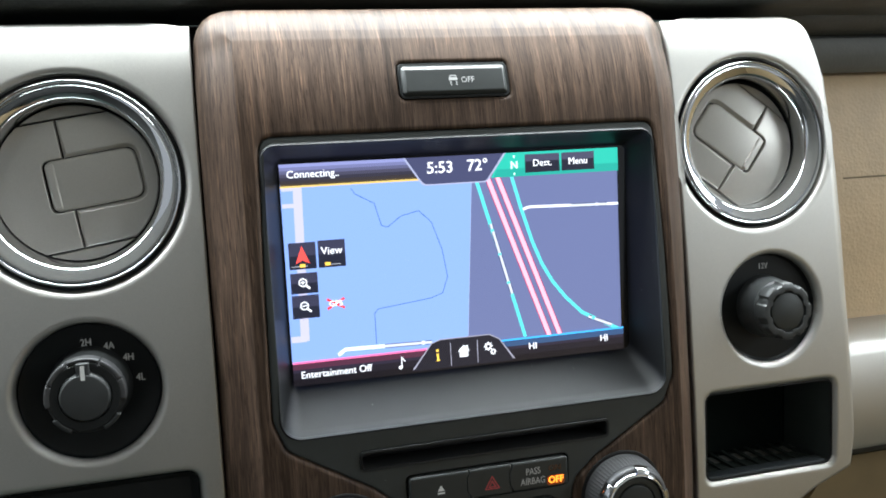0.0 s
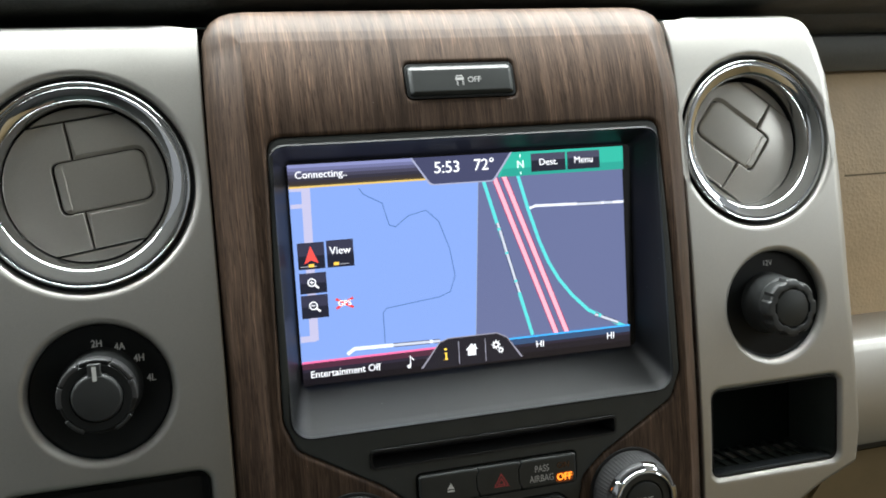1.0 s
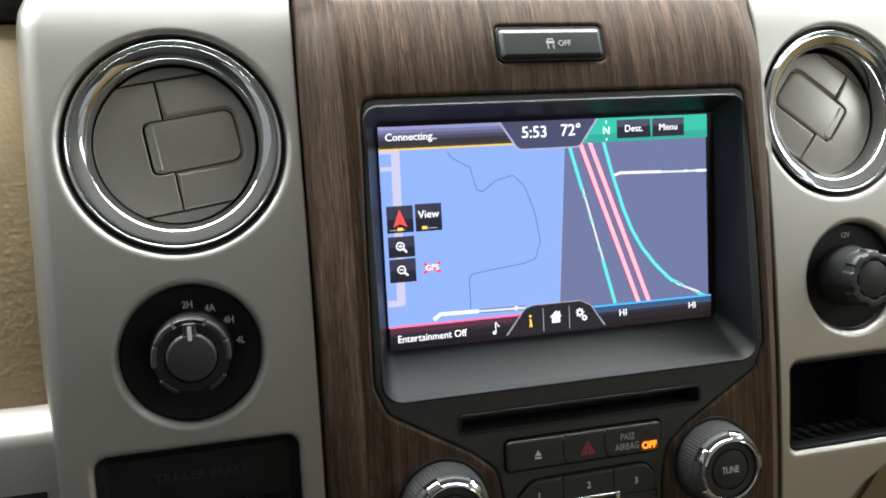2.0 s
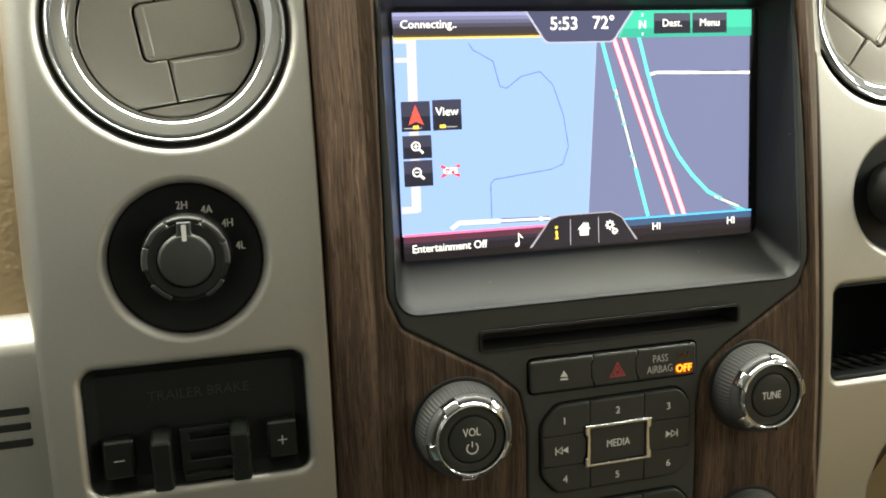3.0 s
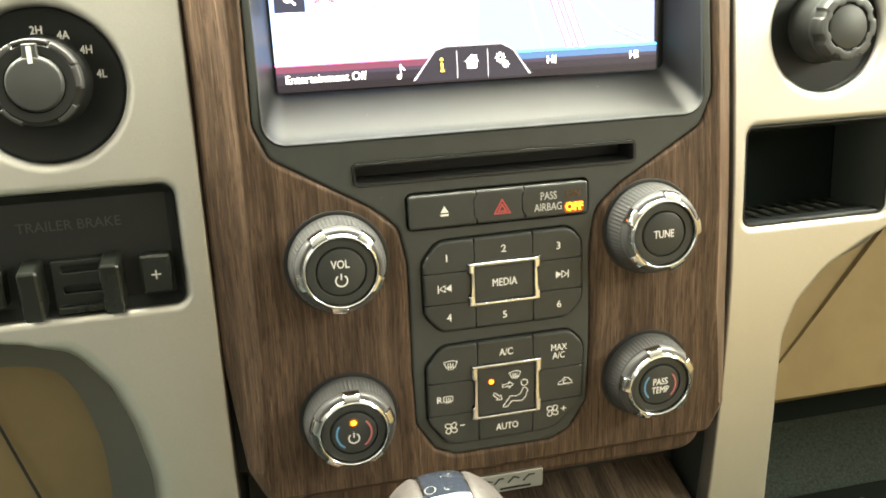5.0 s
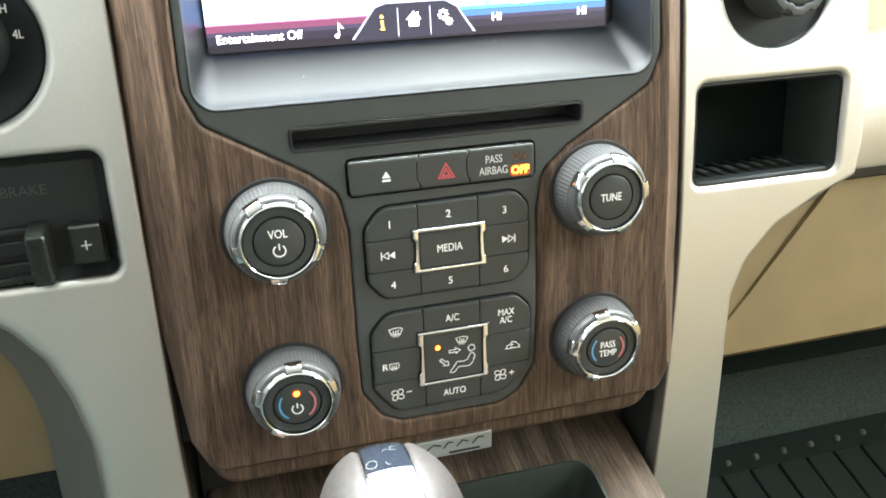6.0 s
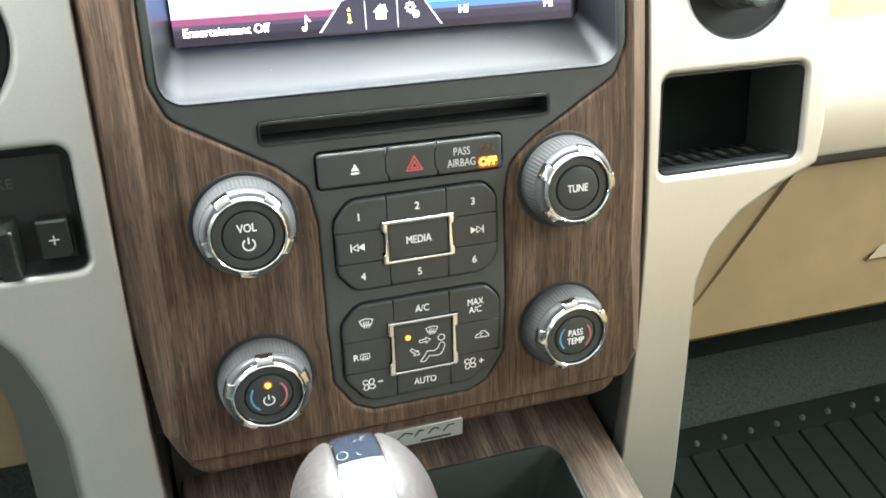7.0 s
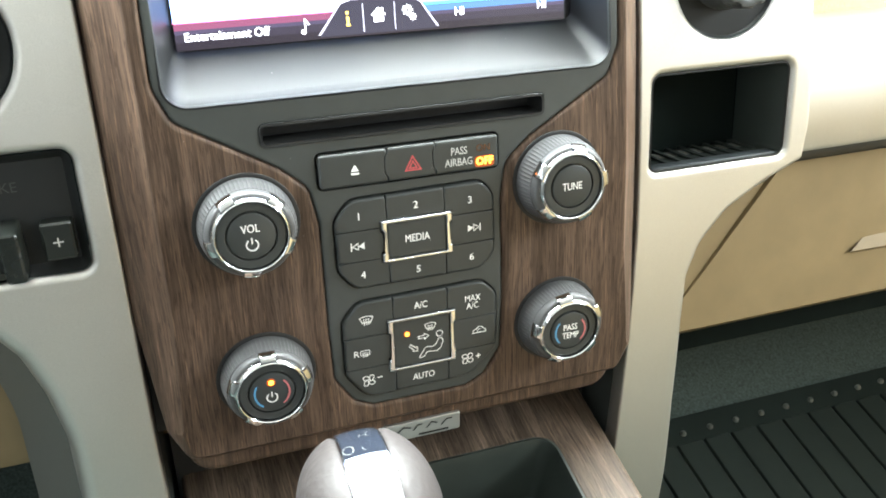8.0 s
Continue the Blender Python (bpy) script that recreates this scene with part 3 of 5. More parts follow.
# ---- wooden fascia ----
half = [(0.0, 0.064), (0.0988, 0.0648, 0.007), (0.1010, 0.0, 0.0), (0.1022, -0.0655, 0.012), (0.0965, -0.0795, 0.008), (0.0570, -0.1030, 0.010), (0.0455, -0.1130, 0.010), (0.0425, -0.130, 0.01), (0.0428, -0.18, 0), (0.0420, -0.2085, 0.006), (0.0335, -0.2225, 0.006), (0.0240, -0.2275, 0.006)]
insert_pts = [(-p[0], *p[1:]) for p in half[1:]] + [p for p in reversed(half[1:])]
insert_edge = rounded(insert_pts, 0.004, 5)
wood_edge = rounded([(-0.1240, 0.1265, 0.0215), (-0.1246, -0.05, 0), (-0.1256, -0.165, 0.03), (-0.1195, -0.2225, 0.012), (-0.1110, -0.2395, 0.008), (0.0, -0.2402, 0), (0.1105, -0.2395, 0.007), (0.1205, -0.2240, 0.010), (0.1250, -0.165, 0.03), (0.1225, -0.05, 0), (0.1200, 0.1265, 0.022)], 0.01, 6)
fascia = thing("center_fascia", (0, 0, -0.06), "dark walnut center fascia with rounded edges", "dash panel")
traction_hole = rrect(-0.0315, 0.0240, 0.0795, 0.0970, 0.003, 4)
# the front turns at a soft crease into a sloping side
WOOD_EDGE = [(1.0, 0.0), (0.985, 0.003), (0.970, 0.011), (0.955, 0.023), (0.940, 0.036), (0.70, 0.235), (0.50, 0.40), (0.33, 0.57), (0.20, 0.72), (0.10, 0.85), (0.03, 0.95), (0.0, 1.0)]
wood_soft = lambda x, z: 0.22 + 0.78 * max(0, min(1, (z + 0.232) / 0.04))
part("wood_panel", bend(plate(wood_edge, [insert_edge, traction_hole], 0.0175, 0.021, 0.045, 0.0, 0.0021, 0.0019, 0.012, seg=8, step=0.006, soft=wood_soft, profile=WOOD_EDGE, rolled=lambda x, z: max(0, min(1, (z - 0.09) / 0.033)))), WOOD, fascia)
part("lower_lip", bend(plate(rrect(-0.1135, 0.1120, -0.2535, -0.222, (0.014, 0.014, 0.002, 0.002), 6), (), 0.006, 0.012, 0.05, 0.0075)), WOOD, fascia)
part("backing", bend(solid(rrect(-0.127, 0.127, -0.235, 0.122, 0.002), 0.030, 0.034)), DEEP, fascia)
part("lower_shadow_gap", box(-0.122, 0.122, 0.05, 0.06, -0.40, -0.22), DEEP, fascia)
badge = part("badge", bend(plate(rrect(-0.0185, 0.0225, -0.2570, -0.2462, 0.001, 3), (), 0.0006, 0.0006, 0.0030, 0.0058)), BADGE, fascia, "small silver name badge with worn dark marks")
k = 0
marks = bmesh.new()
for x0, w in ((-0.012, 0.008), (-0.003, 0.005), (0.004, 0.006), (0.012, 0.006)):
    b = stroke([(x0, -0.2520), (x0 + w * 0.5, -0.2488), (x0 + w, -0.2500 + 0.001 * (k % 2))], 0.0008, 0.0)
    me = bpy.data.meshes.new("m")
    bend(b, 0.0056).to_mesh(me)
    marks.from_mesh(me)
    k += 1
part("badge_mark", marks, DEEP, badge)
part("badge_bar", bend(stroke([(0.000, -0.2550), (0.016, -0.2550)], 0.0012), 0.0056), DEEP, badge)

# ---- traction button ----
trac = thing("traction_button", (-0.0037, -0.01, 0.088), "black traction control button in the walnut panel", "button")
part("surround", bend(plate(inset(traction_hole, 0.0002), [rrect(-0.0302, 0.0227, 0.0808, 0.0957, 0.0022, 4)], 0.0008, 0.0008, 0.006, 0.0002, 0.0004, 0.0004)), BLACK, trac)
part("key", bend(plate(rrect(-0.0299, 0.0224, 0.0811, 0.0954, 0.002, 4), (), 0.0020, 0.0020, 0.006, -0.0018, profile=[(1, 0), (0.85, 0.06), (0.2, 0.7), (0, 1)])), BUTTON, trac)
part("legend", bend(words("OFF", 0.0023, 0.0880, 0.0027, bold=0.01), -0.0020), INK_DIM, trac)
car_icon = join([stroke([(-0.0072, 0.0893), (-0.0066, 0.0908), (-0.0034, 0.0908), (-0.0028, 0.0893)], 0.0007, closed=True), flat(rrect(-0.0078, -0.0022, 0.0880, 0.0896, 0.0004)),
                            stroke([(-0.0072, 0.0876), (-0.0064, 0.0866), (-0.0070, 0.0858), (-0.0062, 0.0848)], 0.0006), stroke([(-0.0036, 0.0876), (-0.0028, 0.0866), (-0.0034, 0.0858), (-0.0026, 0.0848)], 0.0006)])
bmesh.ops.scale(car_icon, vec=(0.78, 1, 0.78), verts=car_icon.verts[:], space=Matrix.Translation((0.0050, 0, -0.0880)))
part("car_icon", bend(car_icon, -0.0020), INK_DIM, trac)

# ---- control panel: the black insert ----
panel = thing("audio_climate_unit", (0, 0, -0.1), "black audio and climate unit set into the walnut fascia", "control unit")
opening = rrect(-0.0975, 0.0970, -0.0735, 0.0600, (0.009, 0.009, 0.006, 0.006), 8)
slot = rrect(-0.0618, 0.0630, -0.0924, -0.0851, 0.0012, 4)
KEY_ROW = rrect(-0.0412, 0.0412, -0.1150, -0.0992, 0.0022, 4)
MEDIA = rounded([(-0.0362, -0.1298, 0.008), (-0.0362, -0.1540, 0.008), (-0.0290, -0.1630, 0.008), (0.0310, -0.1630, 0.008), (0.0380, -0.1560, 0.008), (0.0380, -0.1270, 0.008), (0.0325, -0.1200, 0.008), (-0.0290, -0.1208, 0.008)], 0.003)
CLIMATE = rounded([(-0.0366, -0.1790, 0.008), (-0.0366, -0.2075, 0.010), (-0.0270, -0.2212, 0.010), (0.0250, -0.2206, 0.010), (0.0390, -0.2070, 0.010), (0.0390, -0.1770, 0.008), (0.0320, -0.1695, 0.008), (-0.0290, -0.1700, 0.008)], 0.003)
part("faceplate", bend(plate(inset(insert_edge, 0.0003), [opening, inset(slot, -0.0012)] + [inset(bank, -0.0004) for bank in (KEY_ROW, MEDIA, CLIMATE)], 0.0015, 0.0012, 0.012, 0.0006, 0.0006, 0.0006, 0.004, step=0.012)), FACE, panel)
# the sloping sides of the screen's recess
SCREEN_Y = 0.002
front = [(x, face_y(z) + 0.0012, z) for x, z in opening]
brow = [(x, face_y(z) - 0.0002, z) for x, z in inset(opening, -0.0007)]
rim = [(x, face_y(z) + 0.0008, z) for x, z in inset(opening, -0.0018)]
back = [(x, SCREEN_Y + 0.0004, z) for x, z in rrect(-0.0902, 0.0892, -0.0552, 0.0530, (0.004, 0.004, 0.003, 0.003), 8)]
mid = [tuple(Vector(a) * 0.88 + Vector(b) * 0.12 + Vector((0, 0.0003, 0))) for a, b in zip(front, back)]
part("screen_recess", lofted([mid, back]), BEZEL, panel, "satin charcoal sloping screen recess")
part("recess_rim", lofted([rim, brow, front, mid]), BEZEL, panel)
part("slot_frame", bend(plate(inset(slot, -0.0014), [slot], 0.0008, 0.0010, 0.004, -0.0004, 0.0007, 0.0012, 0.004)), BEZEL, panel)
part("slot_recess", bend(lofted([[(x, 0.001, z) for x, z in slot], [(x, 0.014, z) for x, z in inset(slot, 0.0008)]], True, False, True)), DEEP, panel, "dark disc slot")


def well(loop, name):
    part(name, bend(lofted([[(x, 0.001, z) for x, z in loop], [(x, 0.0060, z) for x, z in loop]], True, False, True)), DEEP, panel)


for nm, lp in (("key_row_well", KEY_ROW), ("media_well", MEDIA), ("climate_well", CLIMATE)):
    well(inset(lp, -0.0004), nm)


def densified(loop, step=0.0026):
    """The loop with long edges cut into short ones."""
    out = []
    for a, b in zip(loop, loop[1:] + loop[:1]):
        n = max(1, int(math.hypot(b[0] - a[0], b[1] - a[1]) / step))
        out += [(a[0] + (b[0] - a[0]) * i / n, a[1] + (b[1] - a[1]) * i / n) for i in range(n)]
    return out


def from_loop(x, z, loop):
    """Distance of a place from a closed line."""
    q, least = Vector((x, z)), 1.0
    for a, b in zip(loop, loop[1:] + loop[:1]):
        a, b = Vector(a), Vector(b)
        d = b - a
        t = max(0.0, min(1.0, (q - a).dot(d) / max(d.length_squared, 1e-12)))
        least = min(least, (a + d * t - q).length)
    return least


CLUSTER = [KEY_ROW]


def key(loop, legend=(), label="", proud=-0.0016, name="button"):
    """A moulded key, round at its bank's outer edge and crisp along the seams; legend: rows of (mesh, ink)."""
    soft = lambda x, z: max(0.16, min(1.0, 1.2 - from_loop(x, z, CLUSTER[0]) / 0.0030))
    b = part(name, bend(plate(inset(densified(loop), 0.00017), (), 0.0012, 0.0012, 0.006, proud, seg=5, soft=soft)), BUTTON, panel, label)
    for bm, ink in legend:
        part("legend", bend(bm, proud - 0.00016), ink, b)
    return b


def beside(x, x_in, z0, z1, fr):
    """A side key with a tongue that fills the notch of the chrome frame beside it."""
    s = 1 if x_in > x else -1
    zm, q = (fr[2] + fr[3]) / 2, (fr[3] - fr[2]) * 0.24
    lo, hi = max(zm - q, z0 + 0.0004), min(zm + q, z1 - 0.0004)
    loop = [(x, z0), (x_in, z0), (x_in, lo), (x_in + s * 0.0011, lo + 0.0008), (x_in + s * 0.0011, hi - 0.0008), (x_in, hi), (x_in, z1), (x, z1)]
    return loop if s > 0 else loop[::-1]


# icons, each about its own middle
def fan(x, z, r):
    out = []
    for i in range(4):
        a = math.pi / 4 + i * math.pi / 2
        b = a + 0.55
        cx, cz = x + r * 0.58 * math.cos(a), z + r * 0.58 * math.sin(a)
        petal = [(0.50 * r * math.cos(q), (0.36 + 0.10 * math.cos(q)) * r * math.sin(q)) for q in [j * math.pi / 7 for j in range(14)]]
        out.append(stroke([(cx + p * math.cos(b) - q * math.sin(b), cz + p * math.sin(b) + q * math.cos(b)) for p, q in petal], r * 0.15, closed=True))
    return out


def defrost(x, z, s):
    out = [stroke([(x - 1.0 * s, z + 0.55 * s), (x - 0.5 * s, z + 0.72 * s), (x, z + 0.78 * s), (x + 0.5 * s, z + 0.72 * s), (x + 1.0 * s, z + 0.55 * s), (x + 0.62 * s, z - 0.35 * s), (x + 0.3 * s, z - 0.22 * s), (x - 0.3 * s, z - 0.22 * s), (x - 0.62 * s, z - 0.35 * s)], 0.13 * s, closed=True)]
    for q in (-0.35, 0.0, 0.35):
        out.append(stroke([(x + (q + 0.06) * s, z + 0.40 * s), (x + (q - 0.08) * s, z + 0.1 * s), (x + (q + 0.08) * s, z - 0.3 * s), (x + (q - 0.04) * s, z - 0.7 * s)], 0.13 * s))
    return out


def rear_defrost(x, z, s):
    out = [stroke(rrect(x - 0.8 * s, x + 0.8 * s, z - 0.4 * s, z + 0.55 * s, 0.2 * s, 3), 0.13 * s, closed=True)]
    for q in (-0.35, 0.0, 0.35):
        out.append(stroke([(x + (q + 0.06) * s, z + 0.25 * s), (x + (q - 0.08) * s, z), (x + (q + 0.08) * s, z - 0.35 * s), (x + (q - 0.04) * s, z - 0.75 * s)], 0.13 * s))
    return out + [words("R", x - 1.55 * s, z, 1.15 * s, bold=0.015)]


def arrow(x, z, s, turn):
    c, q = math.cos(radians(turn)), math.sin(radians(turn))
    pts = [(-1, 0.25), (0.2, 0.25), (0.2, 0.6), (1, 0), (0.2, -0.6), (0.2, -0.25), (-1, -0.25)]
    return [stroke([(x + s * (a * c - b * q), z + s * (a * q + b * c)) for a, b in pts], 0.0004, closed=True)]


def power(x, z, r):
    return [stroke(arc(x, z, r, 125, 415, 20), r * 0.26), stroke([(x, z + 0.15 * r), (x, z + 1.25 * r)], r * 0.26)]


def skip(x, z, s, way):
    t = lambda o: flat([(x + way * (o - 0.45) * s, z + 0.5 * s), (x + way * (o - 0.45) * s, z - 0.5 * s), (x + way * (o + 0.35) * s, z)])
    t2 = stroke([(x + way * 0.1 * s, z + 0.45 * s), (x + way * 0.1 * s, z - 0.45 * s), (x + way * 0.85 * s, z)], 0.12 * s, closed=True)
    return [t(-0.3), t2, stroke([(x + way * 1.0 * s, z + 0.55 * s), (x + way * 1.0 * s, z - 0.55 * s)], 0.16 * s)]


zk0, zk1 = -0.1147, -0.0995
key(rounded([(-0.0409, zk0, 0.002), (-0.0108, zk0, 0), (-0.0108, zk0 + 0.0024, 0.0004), (-0.0120, zk0 + 0.0040, 0.0004), (-0.0120, zk1 - 0.0040, 0.0004), (-0.0108, zk1 - 0.0024, 0.0004), (-0.0108, zk1, 0), (-0.0409, zk1, 0.002)], 0.001),
    [(flat([(-0.0270, -0.1080), (-0.0234, -0.1080), (-0.0252, -0.1050)]), INK), (flat(rrect(-0.0270, -0.0234, -0.1095, -0.1086, 0)), INK)])
key(rounded([(0.0111, zk0, 0), (0.0111, zk0 + 0.0024, 0.0004), (0.0099, zk0 + 0.0040, 0.0004), (0.0099, zk1 - 0.0040, 0.0004), (0.0111, zk1 - 0.0024, 0.0004), (0.0111, zk1, 0), (-0.0108, zk1, 0), (-0.0108, zk1 - 0.0024, 0.0004), (-0.0120, zk1 - 0.0040, 0.0004), (-0.0120, zk0 + 0.0040, 0.0004), (-0.0108, zk0 + 0.0024, 0.0004), (-0.0108, zk0, 0)], 0.0004),
    [(stroke([(-0.0028, -0.1107), (0.0042, -0.1107), (0.0007, -0.1046)], 0.0006, closed=True), INK_RED), (stroke([(-0.0010, -0.1098), (0.0024, -0.1098), (0.0007, -0.1068)], 0.0006, closed=True), INK_RED)], "black hazard key with a red triangle")
airbag = key(rounded([(0.0409, zk0, 0.002), (0.0409, zk1, 0.002), (0.0111, zk1, 0), (0.0111, zk1 - 0.0024, 0.0004), (0.0099, zk1 - 0.0040, 0.0004), (0.0099, zk0 + 0.0040, 0.0004), (0.0111, zk0 + 0.0024, 0.0004), (0.0111, zk0, 0)], 0.001),
             [(words("PASS", 0.0221, -0.1051, 0.0034, wide=0.76, bold=0.01), INK_DIM), (words("AIRBAG", 0.0219, -0.1101, 0.0034, wide=0.76, bold=0.01), INK_DIM)], "black passenger airbag panel with an amber lamp lit")
# glowing pill drawn behind the letters as their bloom
part("letter_halo", bend(flat(rrect(0.0292, 0.0386, -0.1135, -0.1083, 0.0018, 5)), -0.00178), AMBER_HALO, airbag, "amber bloom painted round the lit letters")
part("lamp_lit", bend(words("OFF", 0.0340, -0.1109, 0.0034, wide=0.95, bold=0.035), -0.0019), AMBER, airbag, "lit amber letters")
part("lamp_dark", bend(words("ON", 0.0335, -0.1048, 0.0030, bold=0.01), -0.0019), AMBER_DIM, airbag)

c0, c1 = -0.0128, 0.0142
CLUSTER[0] = MEDIA
r0, r1 = -0.1352, -0.1497
mb = (-0.0158, 0.0173, -0.1520, -0.1320)
key(rounded([(-0.0362, r0, 0.0), (mb[0], r0, 0.0), (mb[0], mb[3], 0.0), (c0, mb[3], 0.0), (c0, -0.1206, 0.0), (-0.0290, -0.1208, 0.008), (-0.0362, -0.1298, 0.008)], 0.001), [(words("1", -0.0253, -0.1286, 0.0033, bold=0.012), INK)])
key(rounded([(c0, mb[3], 0.0), (c1, mb[3], 0.0), (c1, -0.1203, 0.0), (c0, -0.1206, 0.0)], 0.0), [(words("2", 0.0008, -0.1268, 0.0033, bold=0.012), INK)])
key(rounded([(mb[1], r0 + 0.0006, 0.0), (0.0380, r0 + 0.0006, 0.0), (0.0380, -0.1270, 0.008), (0.0325, -0.1200, 0.008), (c1, -0.1203, 0.0), (c1, mb[3], 0.0), (mb[1], mb[3], 0.0)], 0.001), [(words("3", 0.0264, -0.1283, 0.0033, bold=0.012), INK)])
key(beside(-0.0362, mb[0], r1, r0, mb), [(join(skip(-0.0262, -0.1422, 0.0034, -1)), INK)])
key(beside(0.0380, mb[1], r1 + 0.0006, r0 + 0.0006, mb), [(join(skip(0.0276, -0.1418, 0.0034, 1)), INK)])
key(rounded([(-0.0362, r1, 0.0), (-0.0362, -0.1540, 0.008), (-0.0290, -0.1630, 0.008), (c0, -0.1628, 0.0), (c0, mb[2], 0.0), (mb[0], mb[2], 0.0), (mb[0], r1, 0.0)], 0.001), [(words("4", -0.0251, -0.1563, 0.0033, bold=0.012), INK)])
key(rounded([(c0, -0.1628, 0.0), (c1, -0.1630, 0.0), (c1, mb[2], 0.0), (c0, mb[2], 0.0)], 0.0), [(words("5", 0.0007, -0.1578, 0.0033, bold=0.012), INK)])
key(rounded([(mb[1], r1 + 0.0006, 0.0), (mb[1], mb[2], 0.0), (c1, mb[2], 0.0), (c1, -0.1630, 0.0), (0.0310, -0.1630, 0.008), (0.0380, -0.1560, 0.008), (0.0380, r1 + 0.0006, 0.0)], 0.001), [(words("6", 0.0266, -0.1562, 0.0033, bold=0.012), INK)])


def framed(x0, x1, z0, z1, name, legend):
    """A key inside a bright chrome frame with stepped ends."""
    zm = (z0 + z1) / 2
    q = (z1 - z0) * 0.24
    outer = rounded([(x0, z0), (x1, z0), (x1, zm - q - 0.001), (x1 - 0.0013, zm - q), (x1 - 0.0013, zm + q), (x1, zm + q + 0.001), (x1, z1), (x0, z1), (x0, zm + q + 0.001), (x0 + 0.0013, zm + q), (x0 + 0.0013, zm - q), (x0, zm - q - 0.001)], 0.0006, 3)
    hole = rrect(x0 + 0.0027, x1 - 0.0027, z0 + 0.0015, z1 - 0.0015, 0.0005, 3)
    b = part(name, bend(plate(inset(hole, 0.0002), (), 0.0006, 0.0005, 0.006, -0.0020)), BUTTON, panel)
    part("chrome_frame", bend(plate(outer, [hole], 0.0006, 0.0008, 0.006, -0.0029, 0.0005, 0.0008)), FRAME_CHROME, b, "bright chrome key frame")
    for bm, ink in legend:
        part("legend", bend(bm, -0.0022), ink, b)
    return b


framed(*mb, "media_key", [(words("MEDIA", 0.0007, -0.1421, 0.0035, wide=0.78, bold=0.01), INK)])

d0, d1 = -0.0126, 0.0140
CLUSTER[0] = CLIMATE
e0, e1 = -0.1880, -0.2046
db = (-0.0157, 0.0177, -0.2090, -0.1813)
key(rounded([(-0.0366, e0, 0.0), (db[0], e0, 0.0), (db[0], db[3], 0.0), (d0, db[3], 0.0), (d0, -0.1698, 0.0), (-0.0290, -0.1700, 0.008), (-0.0366, -0.1790, 0.008)], 0.001), [(join(defrost(-0.0254, -0.1794, 0.0031)), INK)])
key(rounded([(d0, db[3], 0.0), (d1, db[3], 0.0), (d1, -0.1697, 0.0), (d0, -0.1698, 0.0)], 0.0), [(words("A/C", 0.0010, -0.1763, 0.0034, wide=0.8, bold=0.01), INK)])
key(rounded([(db[1], e0, 0.0), (0.0390, e0, 0.0), (0.0390, -0.1770, 0.008), (0.0320, -0.1695, 0.008), (d1, -0.1697, 0.0), (d1, db[3], 0.0), (db[1], db[3], 0.0)], 0.001), [(words("MAX", 0.0266, -0.1777, 0.0032, wide=0.8, bold=0.01), INK), (words("A/C", 0.0266, -0.1817, 0.0032, wide=0.8, bold=0.01), INK)])
key(beside(-0.0366, db[0], e1, e0, db), [(join(rear_defrost(-0.0270, -0.1963, 0.0027)), INK)])
recirc = [stroke([(0.0232, -0.1970), (0.0240, -0.1952), (0.0258, -0.1946), (0.0272, -0.1932), (0.0296, -0.1934), (0.0308, -0.1948), (0.0322, -0.1956), (0.0322, -0.1970)], 0.0005, closed=True), stroke(arc(0.0278, -0.1958, 0.0012, 60, 330, 8), 0.0005)]
recirc = join(recirc)
bmesh.ops.scale(recirc, vec=(0.75, 1, 0.85), verts=recirc.verts[:], space=Matrix.Translation((-0.0278, 0, 0.1952)))
bmesh.ops.translate(recirc, vec=(0.0021, 0, -0.0002), verts=recirc.verts[:])
key(beside(0.0390, db[1], e1 - 0.0002, e0, db), [(recirc, INK)])
key(rounded([(-0.0366, e1, 0.0), (-0.0366, -0.2075, 0.010), (-0.0270, -0.2212, 0.010), (d0, -0.2210, 0.0), (d0, db[2], 0.0), (db[0], db[2], 0.0), (db[0], e1, 0.0)], 0.001), [(join(fan(-0.0260, -0.2115, 0.0031) + [stroke([(-0.0218, -0.2108), (-0.0194, -0.2108)], 0.0006)]), INK)])
key(rounded([(d0, -0.2210, 0.0), (d1, -0.2208, 0.0), (d1, db[2], 0.0), (d0, db[2], 0.0)], 0.0), [(words("AUTO", 0.0013, -0.2149, 0.0034, wide=0.8, bold=0.01), INK)])
key(rounded([(db[1], e1 - 0.0002, 0.0), (db[1], db[2], 0.0), (d1, db[2], 0.0), (d1, -0.2208, 0.0), (0.0250, -0.2206, 0.010), (0.0390, -0.2070, 0.010), (0.0390, e1 - 0.0002, 0.0)], 0.001), [(join(fan(0.0238, -0.2104, 0.0031) + [stroke([(0.0281, -0.2100), (0.0307, -0.2100)], 0.0006), stroke([(0.0294, -0.2113), (0.0294, -0.2087)], 0.0006)]), INK)])
seat_outline = [stroke(circle(0.0095, -0.1929, 0.0016, 14), 0.0004, closed=True),
          stroke(rounded([(0.0089, -0.1956), (0.0104, -0.1955), (0.0112, -0.1972), (0.0100, -0.2006), (0.0082, -0.2022), (0.0052, -0.2019), (0.0034, -0.2016), (0.0012, -0.2043), (-0.0012, -0.2043), (0.0000, -0.2026), (0.0026, -0.1989), (0.0058, -0.1994), (0.0076, -0.1984)], 0.0007, 3), 0.0004, closed=True)]
seat_outline = join(seat_outline)
mode = framed(*db, "mode_key", [(seat_outline, INK), (join(arrow(0.0015, -0.1931, 0.0026, 3)), INK), (join(arrow(-0.0034, -0.1985, 0.0026, -42)), INK), (join(defrost(0.0050, -0.1885, 0.0028)), INK)])
